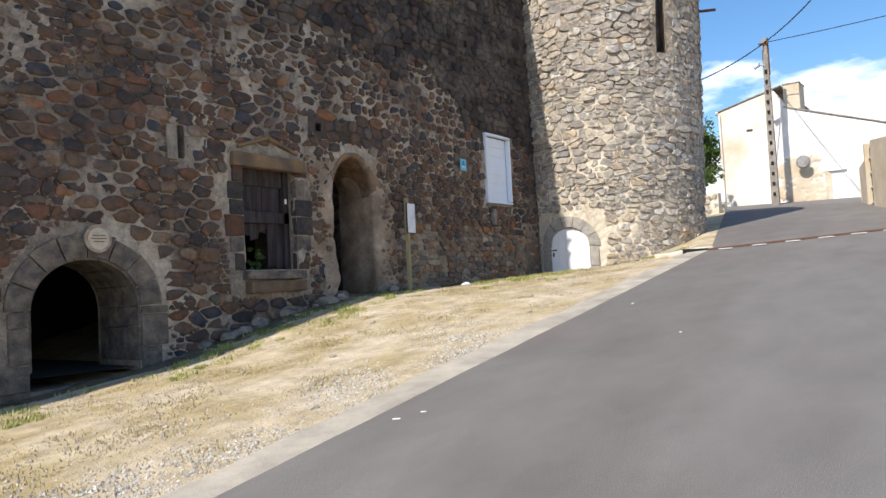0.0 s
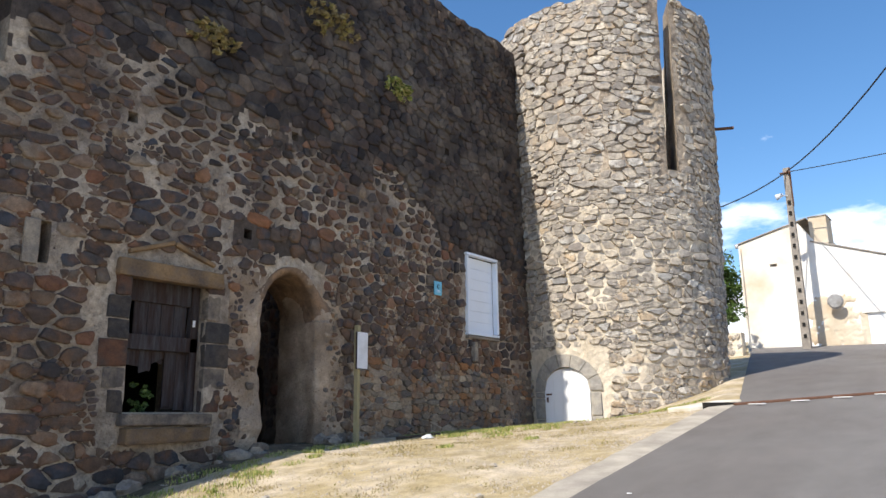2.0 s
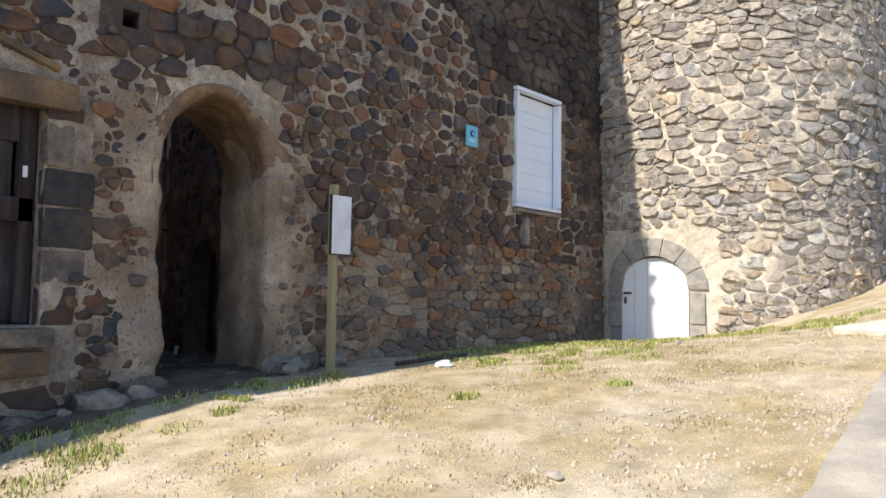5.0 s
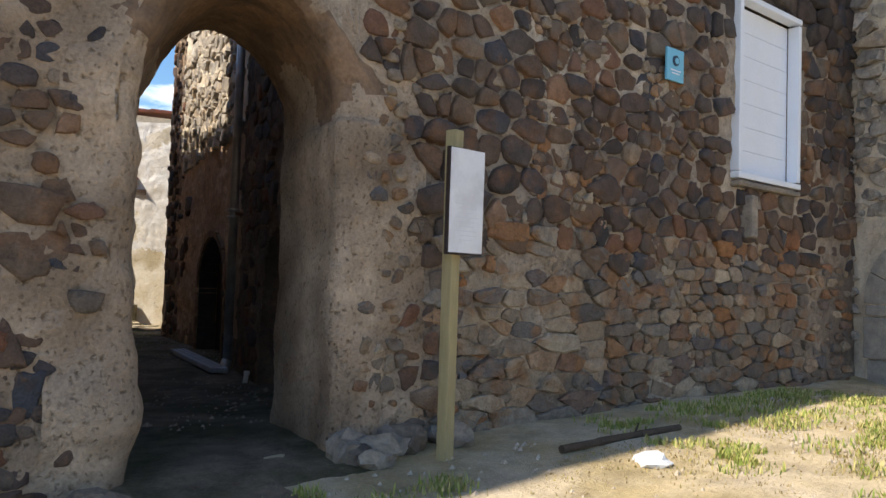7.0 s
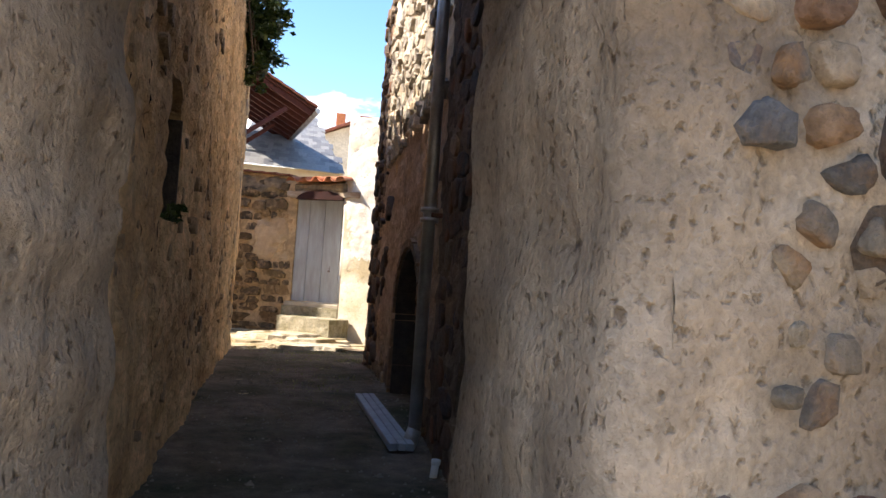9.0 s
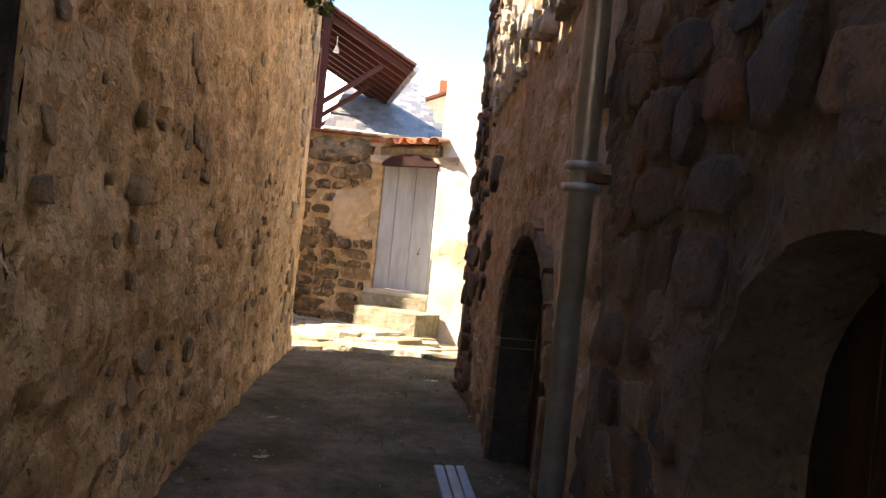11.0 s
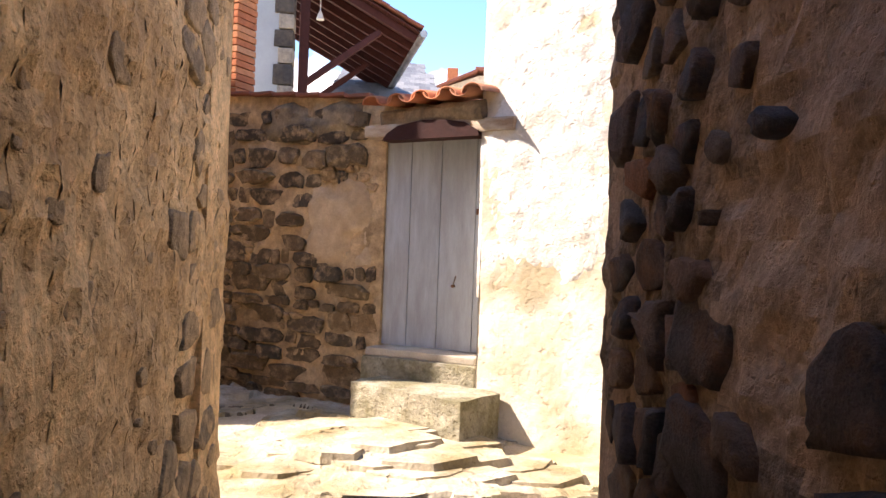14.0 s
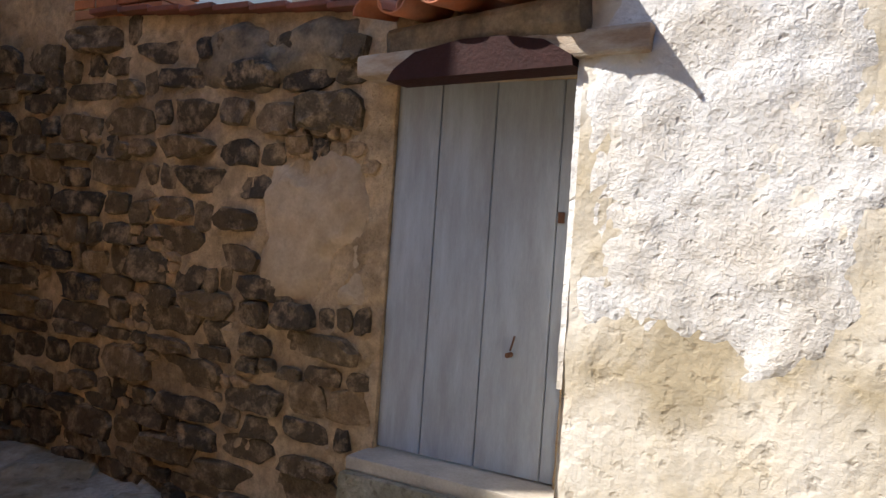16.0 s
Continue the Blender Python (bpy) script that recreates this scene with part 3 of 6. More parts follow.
def lay_stones(surf, stones, parent, near_key, mat, mat_far, depth, seed, limit=300, name="stone", smooth=True):
    """The nearest stones as pieces of their own, the rest joined into one part. Run at the end."""
    def build():
        rng = random.Random(seed)
        order = sorted(stones, key=near_key)
        inv = parent.matrix_world.inverted()
        for cu, cz, outline in order[:limit]:
            vs, fs = stone_shape(rng, outline, depth)
            me = bpy.data.meshes.new(name)
            me.from_pydata(vs, [], fs)
            me.materials.append(mat)
            me.update()
            for p in me.polygons:
                p.use_smooth = smooth
            ob = new(name, me)
            ob.parent = parent
            ob.matrix_local = inv @ surf.seat(cu, cz, 0.0)
        verts, faces = [], []
        for cu, cz, outline in order[limit:]:
            vs, fs = stone_shape(rng, outline, depth)
            k = len(verts)
            m = surf.seat(cu, cz, 0.0)
            verts += [tuple(m @ Vector(v)) for v in vs]
            faces += [tuple(k + i for i in f) for f in fs]
        if faces:
            ob = raw("rubble_stones", verts, faces, mat_far, parent, smooth=smooth)
            ob["kind"] = "stuff"
            ob["label"] = "small rubble stones bedded in lime mortar"
    LATER.append(build)


def voussoirs(surf, hole, wide, count, mat, parent, depth=0.03, name="arch_stone", legs=(), seed=1, outer_rise=None):
    """Dressed stones round an opening: an arch of wedges, and quoins down both sides."""
    rng = random.Random(seed)
    mid, half = (hole.u0 + hole.u1) / 2, (hole.u1 - hole.u0) / 2
    for i in range(count if hole.rise else 0):
        a0, a1 = math.pi * i / count + 0.012, math.pi * (i + 1) / count - 0.012
        out = wide * rng.uniform(0.88, 1.12)
        vs = []
        for d in (-0.06, depth):
            for k in range(4):
                a = a0 + (a1 - a0) * k / 3
                for extra in (0.0, out):
                    cu = mid - (half + extra) * math.cos(a)
                    cz = hole.spring + (hole.rise + extra) * math.sin(a)
                    vs.append(tuple(surf.at(cu, cz, d + (0.006 * rng.uniform(-1, 1) if d > 0 else 0))))
        fs = []
        for k in range(3):
            b, f = 2 * k, 8 + 2 * k
            fs += [(f, f + 2, f + 3, f + 1), (b + 1, b + 3, f + 3, f + 1), (b, f, f + 2, b + 2)]
        fs += [(0, 1, 9, 8), (6, 14, 15, 7)]
        raw(name, vs, fs, mat, parent)
    for side, edge in ((-1, hole.u0), (1, hole.u1)):
        z = hole.z0
        while z < hole.spring - 0.05:
            h = min(rng.uniform(0.24, 0.42), hole.spring - z)
            w = wide * rng.uniform(0.8, 1.35)
            bm = bmesh.new()
            box(bm, surf.seat(edge + side * w / 2, z + h / 2, depth / 2 - 0.03), w - 0.008, depth + 0.06, h - 0.014, 0.012, 0.006)
            part("quoin", bm, mat, parent)
            z += h

# ---- ground ----
def lerp_table(x, table):
    if x <= table[0][0]:
        return table[0][1]
    for (a, va), (b, vb) in zip(table, table[1:]):
        if x <= b:
            return va + (vb - va) * (x - a) / (b - a)
    return table[-1][1]


WALL_FOOT = [(-12, -1.0), (-5, -0.4), (0, 0.1), (3, 0.40), (4.6, 0.58), (5.9, 0.85), (6.7, 1.05), (8, 1.27), (9.2, 1.32), (10.4, 1.36),
             (12, 1.41), (14.6, 1.37), (16, 1.62), (18, 2.2), (22, 2.85), (60, 7.6)]
LANE = [(7.4, 1.32), (9, 1.26), (10.7, 1.2), (13.5, 1.24), (16, 1.18), (18.2, 1.11), (19.6, 1.17), (24, 1.2)]


def road_z(x, y):
    x = min(max(x, -25), 40)
    return 0.05 + 0.125 * x + 0.03 * min(max(y, -8), 6)


def edge_y(x):
    return 2.3 + 0.07 * x if x < 13 else 3.21 + 0.25 * (x - 13)


def ground_z(x, y):
    e = edge_y(min(x, 20))
    if y <= e:
        z = road_z(x, y)
    elif y < 7.2:
        k = (y - e) / (7.2 - e) if e < 7.1 else 0
        k = min(1.0, k * (1 + 0.35 * min(1, max(0, (x - 12.5) / 1.5)) * min(1, max(0, (17.5 - x) / 1.5))))
        z = road_z(x, e) * (1 - k) + lerp_table(x, WALL_FOOT) * k
    elif x < 7.45:
        z = lerp_table(x, WALL_FOOT) - 0.05
    elif x < 14:
        k = min(1, (y - 7.2) / 1.2)
        z = lerp_table(x, WALL_FOOT) * (1 - k) + lerp_table(y, LANE) * k
    else:
        z = lerp_table(x, WALL_FOOT)
    if 15 < y < 22:
        z += 0.17 * math.exp(-((x - 10.25) ** 2 + (y - 18.75) ** 2) / 0.5)
    return z


def axis_steps(spans):
    vals = []
    for a, b, n in spans:
        vals += [a + (b - a) * i / n for i in range(n)]
    return vals + [spans[-1][1]]


def ground_sheet(name, xs, ys, lift, keep, mat, relief, parent=None, smooth=True):
    verts, faces, index = [], [], {}

    def vert(i, j):
        if (i, j) not in index:
            x, y = xs[i], ys[j]
            p = Vector((x, y, 0))
            index[i, j] = len(verts)
            verts.append((x, y, ground_z(x, y) + lift + relief * (noise.noise(p * 1.1) + 0.5 * noise.noise(p * 3.7))))
        return index[i, j]

    for i in range(len(xs) - 1):
        for j in range(len(ys) - 1):
            if keep((xs[i] + xs[i + 1]) / 2, (ys[j] + ys[j + 1]) / 2):
                faces.append((vert(i, j), vert(i + 1, j), vert(i + 1, j + 1), vert(i, j + 1)))
    return raw(name, verts, faces, mat, parent, smooth)


GX = axis_steps([(-1500, -60, 6), (-60, -4, 14), (-4, 18, 110), (18, 40, 30), (40, 1500, 8)])
GY = axis_steps([(-1500, -50, 6), (-50, 1, 14), (1, 7.6, 40), (7.6, 22, 60), (22, 60, 12), (60, 1500, 6)])
tagged(ground_sheet("ground", GX, GY, 0.0, lambda x, y: True, M_sand, 0.018), "sunny strip of dry sandy earth before the castle wall", "ground", kind="structure")


def strip(name, a, b, lines, n, mat, lift, thick=0.0):
    """A sheet between y-lines over x from a to b."""
    verts, faces = [], []
    for i in range(n + 1):
        x = a + (b - a) * i / n
        for f in lines:
            y = f(x)
            verts.append((x, y, road_z(x, y) + lift))
    k = len(lines)
    for i in range(n):
        for j in range(k - 1):
            faces.append((i * k + j, (i + 1) * k + j, (i + 1) * k + j + 1, i * k + j + 1))
    return raw(name, verts, faces, mat)


def wob(x):
    return 0.05 * noise.noise((x * 0.8, 3.0, 0)) + 0.02 * noise.noise((x * 3.1, 9.0, 0))


tagged(strip("road", -40, 60, [lambda x: -9.0, lambda x: -4.0, lambda x: -1.0, lambda x: edge_y(min(x, 30)) - 0.24 + 0.3 * wob(x)], 260, M_asphalt, 0.03),
       "smooth grey asphalt road climbing past the tower", "road", kind="structure")
tagged(strip("gutter_strip", -40, 13.2, [lambda x: edge_y(x) - 0.30, lambda x: edge_y(x) + 0.08 + 1.2 * wob(x)], 400, M_concrete, 0.0265),
       "worn pale concrete edging strip beside the road", "kerb", kind="structure")

# lane floor between the houses and the bedrock yard beyond
LX = axis_steps([(7.0, 13.5, 90)])
LY = axis_steps([(6.5, 18.0, 165)])
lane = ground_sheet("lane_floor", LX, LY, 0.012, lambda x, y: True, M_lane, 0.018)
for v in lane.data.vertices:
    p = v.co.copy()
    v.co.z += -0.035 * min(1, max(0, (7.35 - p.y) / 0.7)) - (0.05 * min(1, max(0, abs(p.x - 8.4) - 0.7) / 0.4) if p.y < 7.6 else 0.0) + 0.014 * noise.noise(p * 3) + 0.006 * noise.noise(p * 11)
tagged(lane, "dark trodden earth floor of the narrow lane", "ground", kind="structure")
# dark earth strip: soil colour that also carries the shade at the wall foot
foot_earth = ground_sheet("wall_foot_earth", axis_steps([(-4.0, 8.6, 200)]), axis_steps([(6.4, 7.5, 22)]), 0.014, lambda x, y: True, M_lane, 0.018)
for v in foot_earth.data.vertices:
    p = v.co.copy()
    v.co.z += -0.04 * min(1, max(0, (6.95 - p.y) / 0.35)) + 0.014 * noise.noise(p * 3) + 0.006 * noise.noise(p * 11)
tagged(foot_earth, "earth along the foot of the castle wall, darkened for the wall's shade", "ground", kind="structure")
YX = axis_steps([(5.0, 8.6, 30), (8.6, 12.2, 110), (12.2, 14.5, 20)])
YY = axis_steps([(17.4, 20.4, 90), (20.4, 24, 30)])


def yard_z(x, y):
    p = Vector((x, y, 0))
    q = p + 0.25 * noise.noise_vector(p * 1.5)
    ledge = 0.05 * math.floor(2.2 * noise.noise(Vector((q.x * 0.9, q.y * 2.0, 4))) + 0.5)
    return noise.noise(p * 1.2) * 0.03 + ledge + 0.018 * noise.noise(p * 5) + 0.012 * noise.noise(p * 13) - 0.05 * max(0, 0.5 - abs(q.y - 17.6))


yard = ground_sheet("yard_floor", YX, YY, 0.02, lambda x, y: True, M_rock, 0.0, smooth=False)
for v in yard.data.vertices:
    v.co.z += yard_z(v.co.x, v.co.y)
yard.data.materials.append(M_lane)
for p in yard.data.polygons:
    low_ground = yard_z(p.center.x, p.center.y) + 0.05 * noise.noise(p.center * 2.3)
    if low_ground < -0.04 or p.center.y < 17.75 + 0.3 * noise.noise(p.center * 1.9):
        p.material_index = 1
tagged(yard, "bare pale bedrock floor of the sunlit yard", "ground", kind="structure")

# ---- castle wall ----
WALL = Plane((-9, 7.4), (15.2, 7.4))
U = 9.0  # u = x + 9


def foot(u):
    return lerp_table(u - U, WALL_FOOT) - 0.12


def wall_top(u):
    return 9.3 + 0.10 * noise.noise((u * 0.9, 0, 5)) + 0.05 * noise.noise((u * 3.0, 0, 5))


LOW_ARCH = Hole(U + 3.28, U + 4.6, 0.45, 1.32, 0.60)
SLIT = Hole(U + 5.19, U + 5.29, 3.22, 3.66)
BARN = Hole(U + 6.22, U + 7.2, 1.74, 3.26)
GATE = Hole(U + 8.03, U + 9.0, 1.2, 2.98, 0.62, 2.0)
UPPER = Hole(U + 3.9, U + 4.66, 5.2, 6.6)
WINDOW = Hole(U + 12.56, U + 13.50, 3.08, 4.56)
PUTLOGS = [Hole(U + x, U + x + 0.12, z, z + 0.13) for x, z in ((7.68, 3.93), (8.42, 5.5), (10.3, 5.2), (12.0, 6.3), (6.0, 5.0))]
GATE_ROUGH = Hole(GATE.u0 - 0.075, GATE.u1 + 0.075, 1.2, GATE.spring, GATE.rise + 0.075, 2.0)
FACE_HOLES = [LOW_ARCH, SLIT, BARN, GATE_ROUGH, UPPER, WINDOW] + PUTLOGS
def gate_skew(u, z):
    """The gate passage runs a little askew through the wall."""
    if z > 4.2:
        return 0.0
    return lerp_table(u, [(GATE.u0 - 0.9, 0.0), (GATE.u0, 0.25), (GATE.u1, 0.18), (GATE.u1 + 0.9, 0.0)])


castle = masonry_face("wall_castle", WALL, 0, WALL.length, foot, wall_top, FACE_HOLES, 1.0, M_mortar, 0.07, 0.025, skew=gate_skew, fine=0.016)
tagged(castle, "tall castle wall of dark basalt rubble in pale mortar", "wall")


DARK_LINE = [(4.5, 5.6), (5.3, 6.0), (6.5, 5.95), (7.3, 5.55), (8.9, 5.3), (10.6, 5.5), (11.5, 5.3), (11.9, 4.5), (12.5, 4.3), (16, 4.3)]


def dark_line(x, z):
    """The height above which the wall is blackened and closely laid."""
    return lerp_table(x, DARK_LINE) + 0.45 * noise.noise((x * 0.9, z * 0.6, 41)) + 0.2 * noise.noise((x * 2.7, z * 2, 42))


def wall_gap(u, z):
    """Bare mortar is wide at the lower left, round the gate and in a band under the blackened part."""
    x = u - U
    n = noise.noise((x * 0.5, z * 0.5, 2)) * 0.11 + noise.noise((x * 1.7, z * 1.7, 7)) * 0.08
    line = dark_line(x, z)
    if z > line:
        return -0.07 + max(0, n) * 0.3
    if x > 9.75 and z < 2.35:
        return 1.0
    if z > line - 1.5 and x < 11.9:
        g = 0.30 + 1.3 * n
    elif x < 8.2:
        g = 0.15 + 1.3 * n
    elif x > 12.3:
        g = 0.05 + n
    else:
        g = 0.13 + n
    if 7.5 < x < 9.4 and 3.7 < z < 4.3:
        g = 0.04
    for a, b, lo, hi, v in ((7.0, 7.6, 1.1, 3.6, 0.24), (6.0, 7.5, 3.3, 4.1, 0.3), (3.0, 4.9, 0.4, 2.4, 0.2), (13.6, 15, 1.2, 2.6, 0.45), (4.95, 5.2, 3.1, 3.8, 1)):
        if a < x < b and lo < z < hi:
            g = max(g, v + n)
    return g


def wall_skip(u, z, w, h):
    x = u - U
    if x + w > 7.84 and x - w < 8.1 and z < 3.5 or x + w > 8.98 and x - w < 9.34 and z < 3.3:
        return True
    if abs(x - 3.94) < 1.0 + w and z < 2.3 and z - h < 1.32 + math.sqrt(max(0, 1.0 - (x - 3.94) ** 2)) * 0.95:
        return True
    return 5.98 - w < x < 7.44 + w and 1.4 - h < z < 3.5 + h


def key_castle(s):
    return (s[0] - U - 9.6) ** 2 + (s[1] - 2.4) ** 2 * 1.3


castle_stones = list(rubble(5, U - 4.0, U + 8.46, -0.5, 9.3, 0.15, 0.31, wall_gap, foot, wall_top, FACE_HOLES, wall_skip, flat=1.8))
castle_stones += rubble(7, U + 8.22, U + 15.0, 1.0, 9.3, 0.135, 0.225, wall_gap, foot, wall_top, FACE_HOLES, wall_skip)
low_stones = rubble(6, U + 9.5, U + 14.7, 1.2, 2.5, 0.085, 0.24, lambda u, z: 0.04 + 0.2 * noise.noise((u * 0.9, z * 0.9, 4)) + (0.3 if u > U + 13.8 else 0), foot, lambda u: 2.6, FACE_HOLES, flat=2.3)
castle_stones += rubble(8, U + 7.76, U + 8.0, 1.15, 3.7, 0.135, 0.19, lambda u, z: 0.42 + 0.5 * noise.noise((u * 2, z * 1.5, 6)), foot, wall_top, FACE_HOLES, flat=1.5)
rng = random.Random(4)
split = [(s, s[1] > dark_line(s[0] - U, s[1]) + rng.gauss(0, 0.3)) for s in castle_stones]
high_stones = [s for s, high in split if high]
castle_stones = [s for s, high in split if not high]
castle.data.materials.append(M_mortar_dark)
castle.data.materials.append(M_jamb)
for p in castle.data.polygons:
    if (7.5 < p.center.x < 8.1 or 8.98 < p.center.x < 9.5) and p.center.z < 3.5:
        p.material_index = 2
    if p.center.z > dark_line(p.center.x, p.center.z) + 0.5 * noise.noise(p.center * 3.1) or 7.5 < p.center.x < 9.4 and 3.8 < p.center.z < 4.2:
        p.material_index = 1
lay_stones(WALL, castle_stones, castle, key_castle, M_stone, M_stone_far, 0.036, 11, 200)
lay_stones(WALL, high_stones, castle, lambda s: s[0], M_stone, M_stone_high, 0.045, 13, 0)
lay_stones(WALL, list(low_stones), castle, lambda s: s[0], M_low, M_low_far, 0.034, 12, 130, smooth=False)


pebbles = list(rubble(9, U + 9.1, U + 9.46, 1.3, 3.7, 0.085, 0.105, lambda u, z: 0.72 - 1.2 * max(0, u - U - 9.14) + 0.6 * noise.noise((u * 3, z * 1.8, 3)), foot, wall_top, [GATE], flat=1.3))
lay_stones(WALL, pebbles, castle, lambda s: s[1], M_low, M_low_far, 0.026, 22, 60)


def chip_gap(u, z):
    """Small packing stones come in drifts between the large ones."""
    return 0.22 if noise.noise((u * 1.3, z * 1.3, 17)) > -0.02 else 1.0


chips = list(rubble(16, U - 2.0, U + 8.0, 0.2, 5.2, 0.075, 0.12, chip_gap, foot, wall_top, FACE_HOLES, wall_skip, flat=1.5))
lay_stones(WALL, chips, castle, lambda s: s[0], M_stone, M_stone_far, 0.014, 18, 0)
chips = list(rubble(17, U + 9.4, U + 12.4, 1.3, 4.4, 0.075, 0.11, chip_gap, foot, wall_top, FACE_HOLES, flat=1.5))
lay_stones(WALL, chips, castle, lambda s: s[0], M_low, M_low_far, 0.02, 19, 0)
chips = list(rubble(20, U + 7.3, U + 7.98, 1.15, 3.9, 0.085, 0.14, lambda u, z: 0.3 if noise.noise((u * 2.1, z * 2.1, 27)) > 0.1 else 1.0, foot, wall_top, FACE_HOLES, flat=1.5))
lay_stones(WALL, chips, castle, lambda s: -s[0], M_stone, M_stone_far, 0.030, 21, 0)


def gate_lining(mat, deep, left, right, head):
    """Plaster running from the wall face round a soft corner into the gate passage: jambs and arch in one skin."""
    mid, half = (GATE.u0 + GATE.u1) / 2, (GATE.u1 - GATE.u0) / 2
    line, z = [], 1.1
    while z < GATE.spring:
        line.append((GATE.u0, z, -1.0, 0.0, left))
        z += 0.022
    for i in range(73):
        a = math.pi * i / 72
        k = i / 72
        wide = head + (left - head) * max(0, 1 - k / 0.22) + (right - head) * max(0, 1 - (1 - k) / 0.22)
        line.append((mid - half * math.cos(a), GATE.spring + GATE.rise * math.sin(a), -math.cos(a), math.sin(a), wide))
    z = GATE.spring
    while z > 1.1:
        line.append((GATE.u1, z, 1.0, 0.0, right))
        z -= 0.022
    r, lift, nf, nr = 0.07, 0.018, 16, 40
    verts, faces = [], []
    for u, z, nu, nz, wide in line:
        for i in range(nf + 7 + nr):
            if i < nf:
                k = i / nf
                a, d, out_a, out_d = wide + (r - wide) * k, 0.0, 0.0, 1.0
            elif i < nf + 7:
                b = math.pi / 2 * (i - nf) / 6
                a, d, out_a, out_d = r - r * math.sin(b), -r + r * math.cos(b), -math.sin(b), math.cos(b)
            else:
                a, d, out_a, out_d = 0.0, -r - (deep - r) * (i - nf - 6) / nr, -1.0, 0.0
            c = WALL.at(u + nu * a, z + nz * a, d)
            off = lift + 0.022 * noise.noise(c * 2.6) + 0.012 * noise.noise(c * 8) + 0.005 * noise.noise(c * 22) - 0.05 * max(0, noise.noise(c * 15) - 0.42)
            if i < nf:
                k = i / nf
                off -= 0.05 * max(0, 0.7 - k * 1.2 + 0.7 * noise.noise(c * 3.3))
            side = 0.05 * noise.noise((z * 1.6, 3.0, 0)) + 0.03 * noise.noise((z * 5, 8.0, 0)) if nu < 0 else 0.015 * noise.noise((z * 3, 8.0, 5.0))
            if nu < -0.5 and d > -0.3:
                off += 0.06 * math.exp(-((z - 1.62) / 0.2) ** 2)
            turn = lerp_table(u, [(GATE.u0, 0.25), (GATE.u1, 0.18)]) * max(0.0, -d) / 1.0
            verts.append(tuple(WALL.at(u + nu * (a + side * (i >= nf) + out_a * off) + turn, z + nz * (a + out_a * off), d + out_d * off)))
    m = nf + 7 + nr
    for i in range(len(line) - 1):
        for j in range(m - 1):
            faces.append((i * m + j, i * m + j + 1, (i + 1) * m + j + 1, (i + 1) * m + j))
    return raw("gate_plaster", verts, faces, mat, castle, smooth=True)


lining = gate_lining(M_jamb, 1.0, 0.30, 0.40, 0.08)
lining["label"] = "pale pitted plaster lining the gate, ochre under the arch"
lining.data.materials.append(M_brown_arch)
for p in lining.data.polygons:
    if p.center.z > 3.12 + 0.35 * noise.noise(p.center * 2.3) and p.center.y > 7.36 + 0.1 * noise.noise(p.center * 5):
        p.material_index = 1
bm = bmesh.new()
box(bm, WALL.seat(U + 5.10, 3.43, 0.01), 0.15, 0.06, 0.46, 0.015, 0.01)
part("slit_jamb", bm, M_dress_pale, castle, "pale jamb stone beside the slit")
CF = Plane((2.4, 7.5), (7.5, 7.5))

# ---- tower ----
TOWER = Drum((16.75, 6.5), 2.2, 90)


def turn_u(degrees):
    return radians(degrees - 90) * 2.2


def tower_foot(u):
    p = TOWER.at(u, 0)
    return ground_z(p.x, p.y) - 0.15


def tower_top(u):
    a = math.degrees(u / 2.2) + 90
    back = 0.5 + 0.5 * math.cos(radians(a - 60))
    return 9.95 - 1.9 * max(0, back - 0.45) + 0.10 * noise.noise((u * 1.6, 0, 8)) + 0.05 * noise.noise((u * 5, 0, 8))


T_DOOR = Hole(2.93, 3.90, 1.2, 2.10, 0.45, 2.3)
T_SLOT = Hole(turn_u(235.6), turn_u(242.2), 6.3, 10.6)
tower_u1 = 2 * math.pi * 2.2
tower = masonry_face("wall_tower", TOWER, 0, tower_u1, tower_foot, tower_top, [T_DOOR, T_SLOT], 0.55, M_mortar_pale, 0.10, 0.025, skew=lambda u, z: lerp_table(u, [(T_SLOT.u0 - 1.0, 0.0), (T_SLOT.u0, 0.42), (T_SLOT.u1, 0.42), (T_SLOT.u1 + 1.0, 0.0)]) if z > 5.8 else 0.0, fine=0.02)
tagged(tower, "round ruined tower of pale grey rubble stone, open at the top", "tower")


tower.data.materials.append(M_mortar)
for p in tower.data.polygons:
    if p.center.z > 5.6 + 1.2 * noise.noise(p.center * 0.8) + 0.5 * noise.noise(p.center * 3):
        p.material_index = 1


def tower_gap(u, z):
    n = noise.noise((u * 0.6, z * 0.6, 12)) * 0.12
    if z < 3.4:
        return 0.20 + n + 0.14 * (3.4 - z) / 2
    return 0.09 + n if z < 6.6 else 0.02 + n * 0.7


def tower_skip(u, z, w, h):
    return 2.66 - w < u < 4.2 + w and z - h < 2.86


tower_stones = list(rubble(21, turn_u(128), turn_u(330), 1.2, 10.4, 0.14, 0.29, tower_gap, tower_foot, tower_top, [T_DOOR, T_SLOT], tower_skip, flat=1.9))
lay_stones(TOWER, tower_stones, tower, lambda s: (s[0] - 3.7) ** 2 + (s[1] - 2.8) ** 2, M_tower, M_tower_far, 0.042, 31, smooth=False)

tower_chips = list(rubble(23, turn_u(135), turn_u(320), 1.4, 9.8, 0.075, 0.13, lambda u, z: 0.15 if noise.noise((u * 1.6, z * 1.6, 51)) > 0.05 else 1.0, tower_foot, tower_top, [T_DOOR, T_SLOT], tower_skip, flat=1.8))
lay_stones(TOWER, tower_chips, tower, lambda s: s[0], M_tower, M_tower_far, 0.028, 33, 0, smooth=False)

